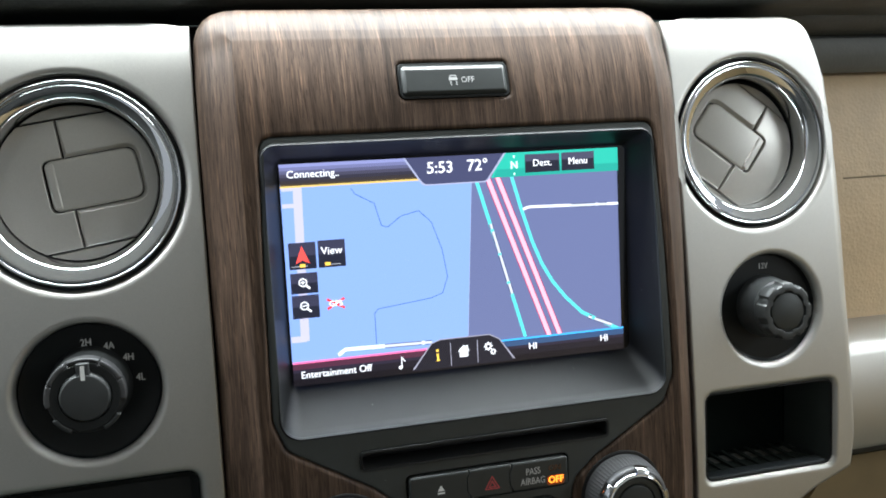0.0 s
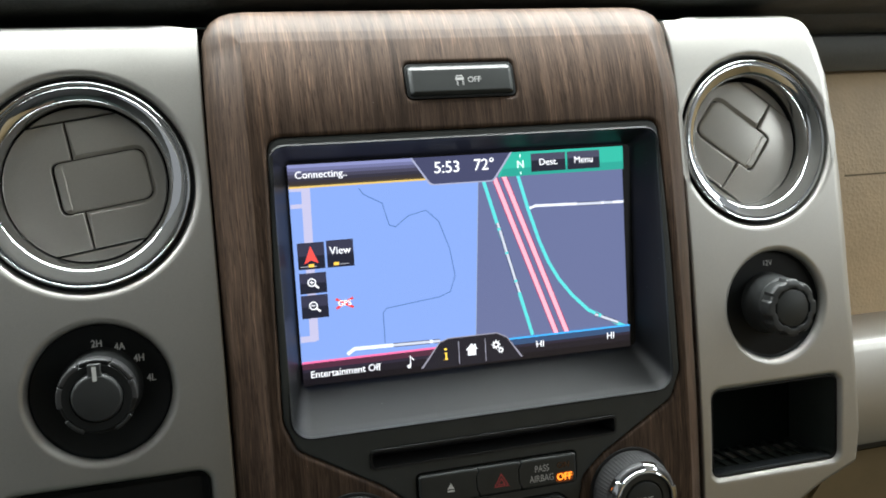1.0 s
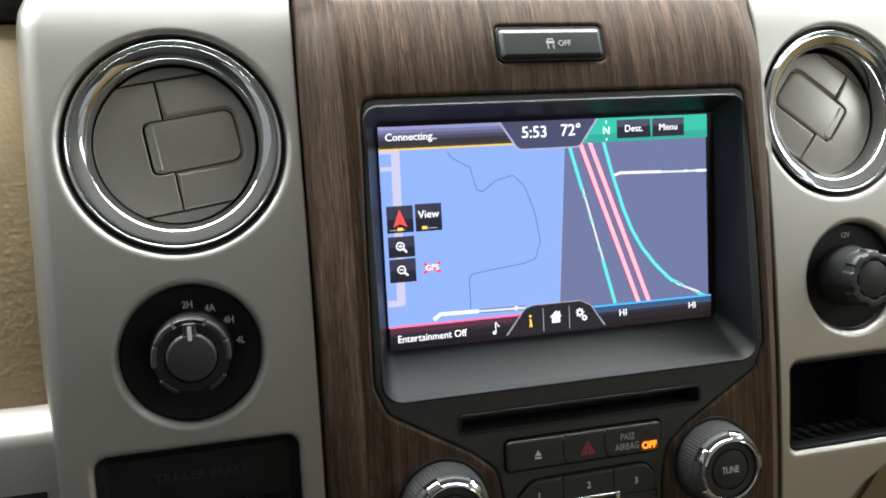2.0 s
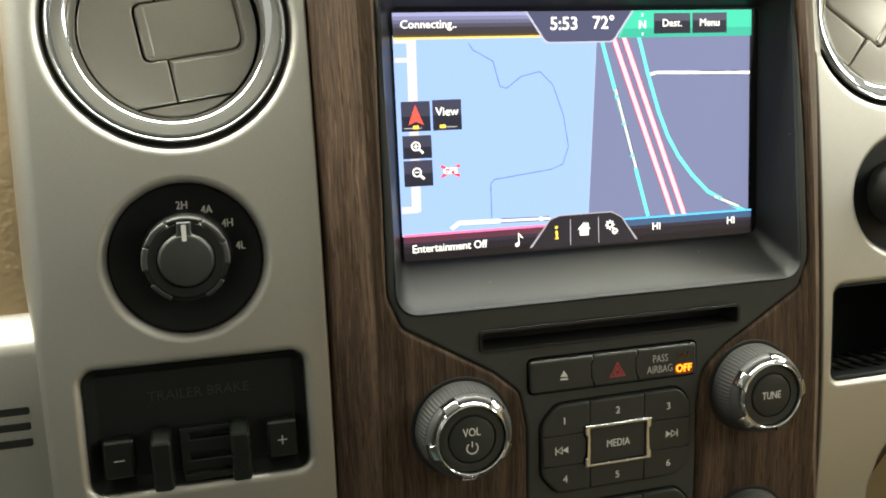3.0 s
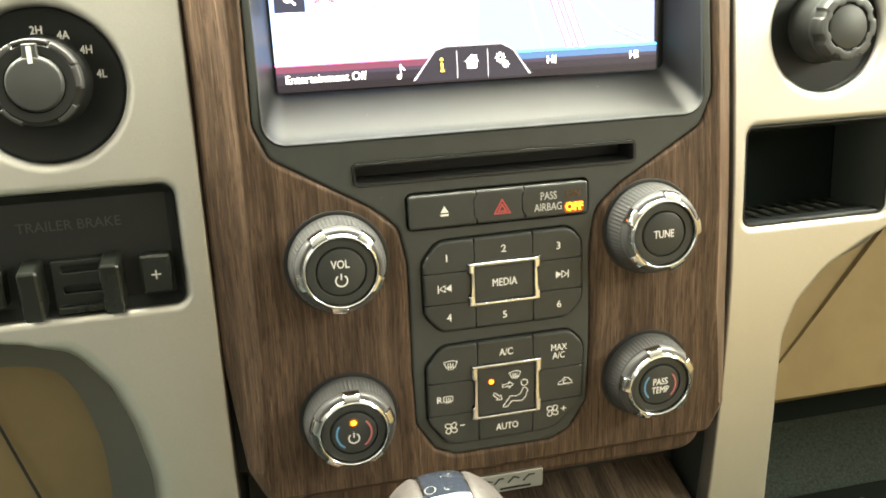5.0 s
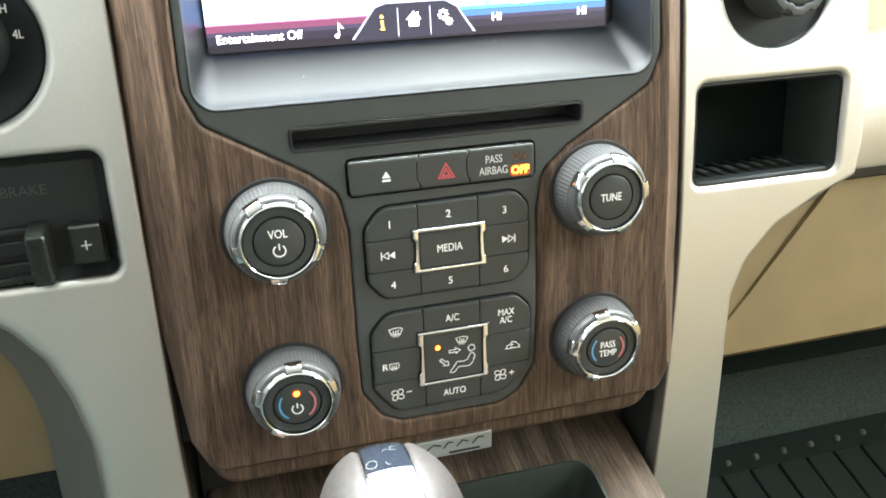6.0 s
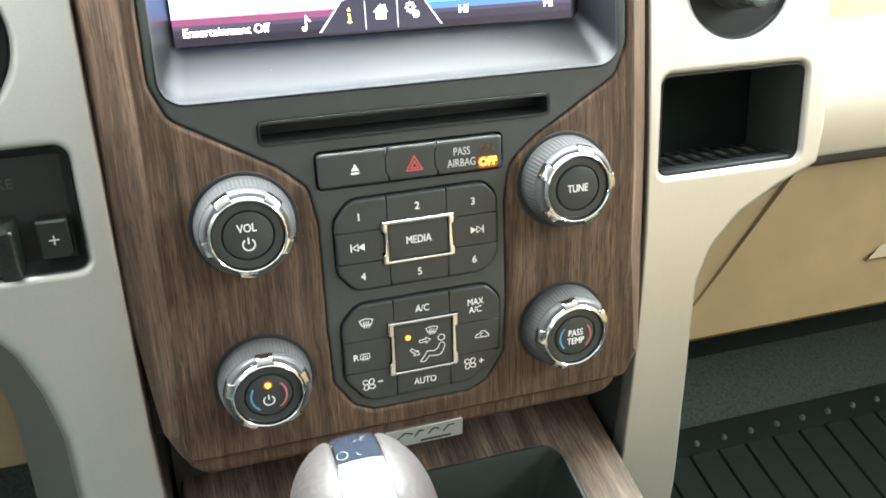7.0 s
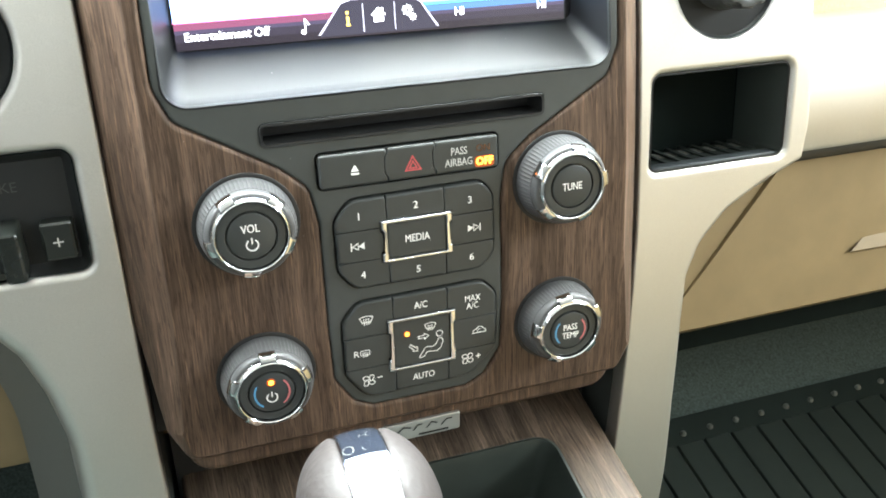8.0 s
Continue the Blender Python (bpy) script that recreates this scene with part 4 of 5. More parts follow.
# weakly glowing disc: the lamp's halo, painted in
part("indicator_halo", bend(turned([(0, 0), (0.0015, 0), (0.0018, 0.0004)], -0.0065, -0.1902, 20), -0.0022), AMBER_HALO, mode, "amber bloom painted round the lamp")
part("indicator", bend(turned([(0, 0), (0.0010, 0), (0.0010, 0.0004)], -0.0065, -0.1902, 16), -0.0024), AMBER, mode, "lit amber indicator")

# ---- touch screen ----
screen = thing("touch_screen", (0, SCREEN_Y, 0), "lit navigation touch screen showing a map", "screen")
SX, SZ, SW, SH = -0.0895, 0.0520, 0.1740, 0.1065
part("screen_border", flat(rrect(-0.0915, 0.0905, -0.0565, 0.0545, 0.002, 4), SCREEN_Y + 0.0003), PIANO, screen, "gloss black screen border")


def at(u, v):
    return (SX + SW * u, SZ - SH * v)


def quad(u0, v0, u1, v1):
    return [at(u0, v1), at(u1, v1), at(u1, v0), at(u0, v0)]


LEVEL = [0]


def lit(name, bm, colour, strength=1.0, label=""):
    """One flat layer of the picture on the screen; later layers lie in front."""
    LEVEL[0] += 1
    y = SCREEN_Y - 0.00003 * LEVEL[0]
    for v in bm.verts:
        v.co.y = y
    key_of = "screen_%02x%02x%02x" % tuple(int(255 * min(1, c)) for c in colour)
    m = bpy.data.materials.get(key_of) or glow(key_of, colour, strength * 1.4)
    return part(name, bm, m, screen, label)


BLUE, NAVY, INKY, PALE = (0.188, 0.288, 0.620), (0.104, 0.120, 0.232), (0.012, 0.013, 0.024), (0.72, 0.78, 0.92)
TEAL, PINK, CRIMSON, LILAC = (0.10, 0.56, 0.56), (0.84, 0.38, 0.48), (0.36, 0.035, 0.10), (0.42, 0.40, 0.56)
lit("map_land", flat(quad(0, 0.09, 0.545, 0.90)), BLUE, 1.0, "blue map area")
lit("map_dark", flat([at(0.509, 0.90), at(1, 0.90), at(1, 0.09), at(0.543, 0.09)]), NAVY, 1.0, "dark blue map area")
lit("side_road", join([stroke([at(0.046, 0.10), at(0.040, 0.80)], 0.0042), stroke([at(0.002, 0.185), at(0.046, 0.185)], 0.0020), stroke([at(0.002, 0.79), at(0.045, 0.79)], 0.0030), stroke([at(0.002, 0.105), at(0.045, 0.105)], 0.003)]), LILAC)
lit("track_line", stroke([at(u, v) for u, v in ((0.193, 0.122), (0.204, 0.150), (0.256, 0.197), (0.266, 0.26), (0.273, 0.300), (0.290, 0.310), (0.330, 0.263), (0.382, 0.244), (0.417, 0.300), (0.445, 0.432), (0.457, 0.563), (0.440, 0.638), (0.405, 0.657), (0.250, 0.685), (0.239, 0.704), (0.239, 0.85))], 0.00040), (0.055, 0.125, 0.32))
lit("boundary_line", stroke([at(0.543, 0.10), at(0.509, 0.90)], 0.0003), (0.25, 0.30, 0.42))
lit("minor_road", stroke([at(0.693, 0.272), at(0.716, 0.262), at(1.0, 0.274)], 0.0014), (0.70, 0.72, 0.80))
lit("street_west", stroke([at(0.553, 0.10), at(0.620, 0.49), at(0.687, 0.89)], 0.0018), TEAL)
lit("street_east", stroke([at(u, v) for u, v in ((0.662, 0.10), (0.690, 0.27), (0.721, 0.432), (0.748, 0.54), (0.779, 0.629), (0.82, 0.715), (0.871, 0.798), (0.968, 0.883), (0.99, 0.90))], 0.0018), TEAL)
for u0, u1 in ((0.588, 0.763), (0.618, 0.797)):
    lit("highway_edge", stroke([at(u0, 0.10), at(u1, 0.895)], 0.0031), CRIMSON)
    lit("highway", stroke([at(u0, 0.10), at(u1, 0.895)], 0.0022), PINK)
lit("lower_road", stroke([at(0.129, 0.880), at(0.15, 0.858), at(0.399, 0.866)], 0.0018), PALE)
# street names on the map: plain bars
WHITE = (0.80, 0.80, 0.84)
for u0, v0, u1, v1 in ((0.846, 0.269, 0.925, 0.272), (0.935, 0.272, 0.963, 0.273), (0.5935, 0.330, 0.5975, 0.354), (0.5995, 0.366, 0.617, 0.472), (0.6185, 0.482, 0.640, 0.612), (0.6420, 0.622, 0.6505, 0.672),
                       (0.261, 0.861, 0.370, 0.865), (0.378, 0.865, 0.40, 0.866), (0.890, 0.822, 0.901, 0.830), (0.910, 0.836, 0.966, 0.875)):
    lit("name_bar_edge", stroke([at(u0, v0), at(u1, v1)], 0.0021), (0.045, 0.055, 0.11))
    lit("name_bar", stroke([at(u0, v0), at(u1, v1)], 0.0013), (0.50, 0.52, 0.60), 1.0, "white bar for a street name")
# top bar
for i, tone in enumerate(((0.20, 0.21, 0.40), (0.13, 0.135, 0.26), (0.082, 0.082, 0.15), (0.048, 0.045, 0.075), (0.026, 0.024, 0.038), (0.030, 0.024, 0.026), (0.055, 0.040, 0.022))):
    lit("top_bar", flat(quad(0, i * 0.0148, 1, (i + 1) * 0.0148)), tone)
lit("gold_line", stroke([at(0, 0.101), at(0.40, 0.101)], 0.0009), (0.62, 0.42, 0.12))
lit("green_corner", flat([at(0.60, 0.113), at(1, 0.113), at(1, 0.0), at(0.635, 0.0)]), (0.03, 0.36, 0.27))
lit("green_shade", flat([at(0.606, 0.113), at(1, 0.113), at(1, 0.075), at(0.617, 0.075)]), (0.022, 0.27, 0.215))
lit("clock_edge", flat(rounded([(*at(0.396, 0.131), 0.004), (*at(0.588, 0.131), 0.004), (*at(0.647, 0.0), 0), (*at(0.343, 0.0), 0)], 0, 5)), (0.30, 0.31, 0.44))
lit("clock_field", flat(rounded([(*at(0.400, 0.125), 0.0038), (*at(0.584, 0.125), 0.0038), (*at(0.640, 0.0), 0), (*at(0.349, 0.0), 0)], 0, 5)), (0.045, 0.048, 0.10))
lit("clock_text", words("5:53", *at(0.449, 0.053), 0.0055, bold=0.016), WHITE)
lit("temperature_text", words("72\u00b0", *at(0.560, 0.051), 0.0055, bold=0.016), WHITE)
lit("status_text", words("Connecting..", *at(0.018, 0.048), 0.0034, wide=1.0, bold=0.012, align="LEFT"), WHITE)
lit("compass_text", join([words("N", *at(0.671, 0.060), 0.0036, bold=0.03), stroke([at(0.671, 0.012), at(0.671, 0.026)], 0.0007), stroke([at(0.671, 0.094), at(0.671, 0.106)], 0.0007)]), (0.60, 0.95, 0.80))
for u0, u1, t in ((0.704, 0.812, "Dest."), (0.818, 0.922, "Menu")):
    lit("screen_key", flat(quad(u0, 0.012, u1, 0.098)), (0.050, 0.050, 0.085))
    lit("key_shade", flat(quad(u0, 0.045, u1, 0.098)), INKY)
    lit("key_text", words(t, *at((u0 + u1) / 2, 0.055), 0.0033, wide=1.0, bold=0.014), WHITE)
# map keys
for u0, v0, u1, v1 in ((0.010, 0.350, 0.084, 0.470), (0.090, 0.347, 0.165, 0.470), (0.010, 0.487, 0.084, 0.580), (0.010, 0.588, 0.084, 0.693)):
    lit("screen_key", flat(quad(u0, v0, u1, v1)), (0.030, 0.030, 0.055))
    lit("key_shade", flat(quad(u0, (v0 + v1) / 2, u1, v1)), INKY)
lit("key_text", words("View", *at(0.1275, 0.396), 0.0036, wide=0.98, bold=0.014), WHITE)
lit("heading_arrow", flat([at(0.027, 0.445), at(0.046, 0.365), at(0.066, 0.445), at(0.046, 0.43)]), (0.75, 0.07, 0.06))
for u in (0.016, 0.107):
    lit("key_lamp_track", flat(quad(u, 0.4555, u + 0.044, 0.4590)), (0.30, 0.30, 0.34))
for u in (0.038, 0.107):
    lit("key_lamp", flat(quad(u, 0.447, u + 0.015, 0.461)), (0.90, 0.55, 0.08))
for v, plus in ((0.530, True), (0.636, False)):
    c = at(0.043, v)
    bits = [stroke(circle(c[0], c[1], 0.0018, 16), 0.0006, closed=True), stroke([(c[0] + 0.0013, c[1] - 0.0013), (c[0] + 0.0032, c[1] - 0.0030)], 0.0010), stroke([(c[0] - 0.0010, c[1]), (c[0] + 0.0010, c[1])], 0.0005)]
    if plus:
        bits.append(stroke([(c[0], c[1] - 0.0010), (c[0], c[1] + 0.0010)], 0.0005))
    lit("zoom_icon", join(bits), WHITE)
g = at(0.130, 0.638)
lit("gps_cross", join([stroke([(g[0] - 0.0042, g[1] - 0.0024), (g[0] + 0.0042, g[1] + 0.0024)], 0.0012), stroke([(g[0] - 0.0042, g[1] + 0.0024), (g[0] + 0.0042, g[1] - 0.0024)], 0.0012)]), (0.65, 0.05, 0.06))
lit("gps_text", words("GPS", *g, 0.0027, bold=0.02), WHITE)
# bottom bar
for v, tone in ((0.895, (0.030, 0.026, 0.050)), (0.915, (0.019, 0.015, 0.028)), (0.940, (0.010, 0.008, 0.013)), (0.970, (0.006, 0.0045, 0.007))):
    lit("bottom_bar", flat(quad(0, v, 1, 1)), tone)
lit("rose_band", flat([at(0, 0.925), at(0.37, 0.925), at(0.385, 0.893), at(0, 0.893)]), (0.062, 0.018, 0.036))
lit("rose_line", stroke([at(0, 0.894), at(0.385, 0.894)], 0.0010), (0.78, 0.14, 0.32))
lit("blue_line", stroke([at(0.60, 0.893), at(1, 0.893)], 0.0010), (0.05, 0.34, 0.75))
lit("blue_band", flat(quad(0.60, 0.900, 1.0, 0.925)), (0.028, 0.060, 0.135))
lit("tab_edge", flat([at(0.336, 0.985), at(0.648, 0.985), at(0.602, 0.880), at(0.572, 0.853), at(0.422, 0.853), at(0.395, 0.868)]), (0.26, 0.25, 0.31))
lit("tab_field", flat([at(0.3395, 0.992), at(0.6445, 0.992), at(0.6005, 0.884), at(0.571, 0.8575), at(0.423, 0.8575), at(0.397, 0.871)]), (0.011, 0.010, 0.016))
for u in (0.452, 0.533):
    lit("tab_divider", stroke([at(u, 0.875), at(u, 0.985)], 0.0003), (0.35, 0.34, 0.42))
lit("info_icon", join([flat(circle(*at(0.412, 0.906), 0.0007, 10)), stroke([at(0.409, 0.925), at(0.413, 0.925), at(0.413, 0.953)], 0.0009), stroke([at(0.408, 0.953), at(0.418, 0.953)], 0.0007)]), (0.92, 0.58, 0.08))
h = at(0.491, 0.925)
lit("home_icon", join([flat([(h[0] - 0.0033, h[1] + 0.0003), (h[0] + 0.0033, h[1] + 0.0003), (h[0], h[1] + 0.0036)]), flat(rrect(h[0] - 0.0022, h[0] + 0.0022, h[1] - 0.0026, h[1] + 0.0005, 0)), flat(rrect(h[0] + 0.0013, h[0] + 0.0022, h[1] + 0.0010, h[1] + 0.0032, 0))]), WHITE)
for (u, v), r in (((0.566, 0.912), 0.0017), ((0.580, 0.940), 0.0012)):
    c = at(u, v)
    lit("gear_icon", join([stroke(circle(c[0], c[1], r * 0.75, 14), r * 0.5, closed=True)] + [stroke([(c[0] + r * math.cos(a) * 0.9, c[1] + r * math.sin(a) * 0.9), (c[0] + r * math.cos(a) * 1.4, c[1] + r * math.sin(a) * 1.4)], r * 0.4) for a in [i * math.pi / 4 for i in range(8)]]), WHITE)
for u in (0.704, 0.934):
    lit("climate_text", words("HI", *at(u, 0.935), 0.0033, bold=0.015), WHITE)
lit("audio_text", words("Entertainment Off", *at(0.020, 0.952), 0.0034, wide=0.95, bold=0.012, align="LEFT"), WHITE)
n = at(0.306, 0.945)
lit("note_icon", join([flat(circle(n[0] - 0.0008, n[1] - 0.0022, 0.0010, 10)), stroke([(n[0], n[1] - 0.0022), (n[0], n[1] + 0.0028), (n[0] + 0.0018, n[1] + 0.0006)], 0.0006)]), WHITE)

# ---- the four rotary knobs ----
def rotary(cx, cz, label, legend, spin, lamp=None):
    """A knurled knob with a chrome crown of five claws; spin: the angle of the first claw."""
    slope = (face_y(cz + 0.01) - face_y(cz - 0.01)) / 0.02
    by = lambda z: face_y(cz) + slope * (z - cz)
    knurl = lambda a, y: 1.0 + (0.015 if -0.0116 < y < -0.0006 and int(a / (2 * math.pi) * 216 + 0.5) % 3 == 0 else 0.0)
    t = part("control_knob", bend(turned([(0.0150, -0.0148), (0.0166, -0.0151), (0.0175, -0.0147), (0.0181, -0.0138), (0.0184, -0.0126), (0.0186, -0.0117), (0.0189, -0.0115), (0.0195, -0.0086), (0.0200, -0.0050), (0.0203, -0.0012), (0.0207, -0.0005), (0.0208, 0.002)], cx, cz, 216, False, knurl), 0.0, by), KNURL, panel, label)
    # flat black ring: the gap and soft shade round the knob, painted in
    part("gap_shade_ring", bend(turned([(0.0226, 0.0004), (0.0224, -0.0003), (0.0218, -0.0005), (0.0205, -0.0003)], cx, cz, 64, False), 0.0, by), DEEP, t)
    part("chrome_ring", bend(turned([(0.0143, -0.0148), (0.0144, -0.0168), (0.0146, -0.0173), (0.0149, -0.0175), (0.0153, -0.0172), (0.0159, -0.0165), (0.0163, -0.0156), (0.0165, -0.0142)], cx, cz, 96, False), 0.0, by), CHROME, t, "bright chrome ring")
    for i in range(5):
        mid_a = radians(spin + 72 * i)
        rows = []
        for rr, yy, hw in ((0.0152, -0.0171, 0.30), (0.0159, -0.0171, 0.235), (0.0164, -0.0169, 0.205), (0.0172, -0.0165, 0.195), (0.0180, -0.0159, 0.19), (0.0186, -0.0149, 0.188), (0.0190, -0.0134, 0.186), (0.0189, -0.0122, 0.184)):
            rows.append([(cx + rr * math.cos(mid_a + hw * q), yy + d, cz + rr * math.sin(mid_a + hw * q)) for q, d in ((-1.05, 0.0022), (-1.02, 0.0005), (-0.93, 0.0), (-0.5, -0.0001), (0.5, -0.0001), (0.93, 0.0), (1.02, 0.0005), (1.05, 0.0022))])
        part("claw", bend(lofted(rows, False), 0.0, by), CHROME, t)
    part("face_disc", bend(turned([(0, -0.0153), (0.0099, -0.0153), (0.01005, -0.0142), (0.0104, -0.0142), (0.0106, -0.0157), (0.0134, -0.0160), (0.0140, -0.0157), (0.0143, -0.0146)], cx, cz, 64), 0.0, by), BUTTON, t, "soft black face")
    part("push_cap", bend(turned([(0, -0.0163), (0.0088, -0.0163), (0.0097, -0.0159), (0.0100, -0.0150)], cx, cz, 48), 0.0, by), BUTTON, t)
    for bm, ink in legend:
        part("legend", bend(bm, -0.01655, by), ink, t)
    if lamp:
        # halo of the lit lamp, drawn as a faintly glowing disc
        part("indicator_halo", bend(turned([(0, -0.0002), (0.0014, -0.0002), (0.0020, 0.0), (0.0021, 0.0004)], cx + lamp[0], cz + lamp[1], 20), -0.0164, by), AMBER_HALO, t, "amber bloom painted round the lamp")
        part("indicator", bend(turned([(0, -0.0005), (0.0007, -0.0004), (0.0012, 0.0), (0.0012, 0.0004)], cx + lamp[0], cz + lamp[1], 16), -0.0167, by), AMBER, t, "lit amber indicator")


rotary(-0.0727, -0.1252, "black volume knob", [(words("VOL", -0.0730, -0.1220, 0.0034, wide=0.8, bold=0.014), INK), (join(power(-0.0729, -0.1288, 0.0024)), INK)], 120)
rotary(0.0706, -0.1243, "black tuning knob", [(words("TUNE", 0.0703, -0.1243, 0.0034, wide=0.76, bold=0.014), INK)], 78)
rotary(-0.0726, -0.1990, "driver temperature knob with a lit lamp", [(join(power(-0.0728, -0.2013, 0.0023)), INK), (stroke(arc(-0.0726, -0.1990, 0.0076, 145, 235), 0.0008), INK_BLUE), (stroke(arc(-0.0726, -0.1990, 0.0076, -55, 45), 0.0008), INK_ROSE)], 90, (0.0, 0.0052))
rotary(0.0715, -0.1980, "passenger temperature knob", [(words("PASS", 0.0714, -0.1962, 0.0033, wide=0.76, bold=0.014), INK), (words("TEMP", 0.0716, -0.2006, 0.0033, wide=0.76, bold=0.014), INK), (stroke(arc(0.0715, -0.1982, 0.0078, 138, 225), 0.0008), INK_BLUE), (stroke(arc(0.0715, -0.1982, 0.0078, -45, 42), 0.0008), INK_ROSE)], 100)


# ---- round air vents ----
def air_vent(cx, cz, r, turn, dx, dz, deep, label):
    t = thing("air_vent", (cx, wing_y(cz), cz), label, "air vent", "dash vents")
    k = r / 0.0484
    slope = (wing_y(cz + 0.01) - wing_y(cz - 0.01)) / 0.02
    by = lambda z: wing_y(cz) + slope * (z - cz)
    part("outer_groove", bend(turned([(0.0488 * k, 0.0028), (0.0482 * k, 0.0062), (0.0462 * k, 0.0062)], cx, cz, 72, False), 0.0, by), DEEP, t)
    bowl = [(0.0466, 0.0060), (0.0466, 0.0024), (0.0464, 0.0016), (0.0460, 0.0013), (0.0455, 0.0015), (0.0450, 0.0022), (0.0447, 0.0028), (0.0444, 0.0024), (0.0441, 0.0018), (0.0437, 0.0015), (0.0431, 0.0016), (0.0420, 0.0020),
            (0.0408, 0.0025), (0.0396, 0.0031), (0.0386, 0.0038), (0.0378, 0.0049), (0.0373, 0.0064), (0.0370, 0.0084), (0.0367, deep + 0.0004)]
    part("chrome_bezel", bend(turned([(r0 * k, y0) for r0, y0 in bowl], cx, cz, 96, False), 0.0, by), CHROME, t, "bright chrome bezel")
    part("duct", bend(turned([(0.0368 * k, deep + 0.0003), (0.0367 * k, deep + 0.002), (0.0364 * k, deep + 0.010), (0, deep + 0.012)], cx, cz, 48, False), 0.0, by), DEEP, t)
    R = 0.0361 * k
    c, s = math.cos(radians(turn)), math.sin(radians(turn))

    def placed(loop, proud, thick=0.004, bevel=0.0006, sink=0.0006, soft=None, profile=None):
        bm = plate(loop, (), bevel, sink, thick, proud, seg=3, step=0.006, soft=soft, profile=profile)
        for q in bm.verts:
            u, v = q.co.x, q.co.z
            q.co = Vector((cx + dx + u * c - v * s, q.co.y + deep - 0.0038 * (1 - (u * u + v * v) / (R * R)), cz + dz + u * s + v * c))
        return bend(bm, 0.0, by)

    def rim_arc(a0, a1, n=14):
        return [(R * math.cos(a0 + (a1 - a0) * i / n), R * math.sin(a0 + (a1 - a0) * i / n)) for i in range(n + 1)]

    h = 0.0299 * k
    sx = -0.0032 * k
    a = math.asin(h / R)
    g = 0.0004
    tw, tl, tr = 0.0113 * k, -0.0131 * k, 0.0286 * k
    left_hole = rounded([(sx - g, -tw - 0.001, 0), (tl, -tw - 0.001, 0.004), (tl, tw + 0.001, 0.004), (sx - g, tw + 0.001, 0)], 0.0, 5)
    right_hole = rounded([(sx + g, tw + 0.001, 0), (tr, tw + 0.001, 0.0055), (tr, -tw - 0.001, 0.0055), (sx + g, -tw - 0.001, 0)], 0.0, 6)
    part("louver", placed(rim_arc(math.pi - a, math.pi + a) + [(sx - g, -h)] + left_hole + [(sx - g, h)], 0.0), VENT_GREY, t)
    near_tab = lambda u, v: 1.0 if abs(v) < tw + 0.003 and u < tr + 0.002 and (u > 0.0 or abs(v) < tw + 0.002) else 0.3
    part("louver", placed([(sx + g, -h)] + rim_arc(-a, a) + [(sx + g, h)] + right_hole, 0.0, bevel=0.0019, sink=0.0021, soft=near_tab, profile=[(1, 0), (0.9, 0.03), (0.75, 0.15), (0.3, 0.72), (0.1, 0.95), (0, 1)]), VENT_GREY, t)
    b = math.asin((h + 2 * g) / R)
    part("louver_cap", placed(rim_arc(b, math.pi - b), 0.0008), VENT_GREY, t)
    part("louver_cap", placed(rim_arc(math.pi + b, 2 * math.pi - b), 0.0008), VENT_GREY, t)
    tab = placed(rrect(tl + g * 2.5, tr - 0.0004, -tw - 0.0006, tw + 0.0006, (0.0035, 0.0050, 0.0050, 0.0035), 6), 0.0004, 0.005, 0.0011, 0.0011)
    part("thumb_tab", tab, VENT_GREY, t, "raised thumb tab")
    part("tab_ridge", placed(rrect(tl + 0.0014, tl + 0.0054, -tw + 0.0006, tw - 0.0006, 0.0012, 4), -0.0004, 0.003, 0.0009, 0.0008), VENT_GREY, t)
    return t


air_vent(*VENT_L, 0.0484, 8.5, -0.0003, -0.0002, 0.0168, "round chrome-ringed air vent with its grey louvers shut")
air_vent(*VENT_R, 0.0465, 142.0, -0.0004, -0.0010, 0.0150, "round chrome-ringed air vent turned aslant, louvers shut")

# ---- drive selector dial ----
dial = thing("drive_selector", (DIAL[0], 0.005, DIAL[1]), "black rotary drive mode selector on the silver panel", "dial")
dby = lambda z: wing_y(DIAL[1]) + 0.07 * (z - DIAL[1])
part("dial_plate", bend(turned([(0, 0.0055), (0.0293, 0.0055), (0.0303, 0.0050), (0.0307, 0.0040), (0.0311, 0.012)], *DIAL, 64), 0.0, dby), DIAL_BLACK, dial, "satin black dial plate")
GRIP = (-0.1805, -0.0437)
part("skirt", bend(turned([(0.0142, -0.0124), (0.0160, -0.0119), (0.0166, -0.0104), (0.0171, 0.0020), (0.0182, 0.0056)], *GRIP, 64, False), 0.0, dby), BLACK, dial)
part("crown", bend(turned([(0.0106, -0.0120), (0.0112, -0.0140), (0.0144, -0.0142), (0.0156, -0.0130), (0.0163, -0.0110)], *GRIP, 64, False), 0.0, dby), BLACK, dial)
part("hub", bend(turned([(0, -0.0160), (0.0090, -0.0160), (0.0097, -0.0159), (0.0103, -0.0152), (0.0107, -0.0140), (0.0109, -0.0120)], *GRIP, 64), 0.0, dby), CAP_RUBBER, dial)
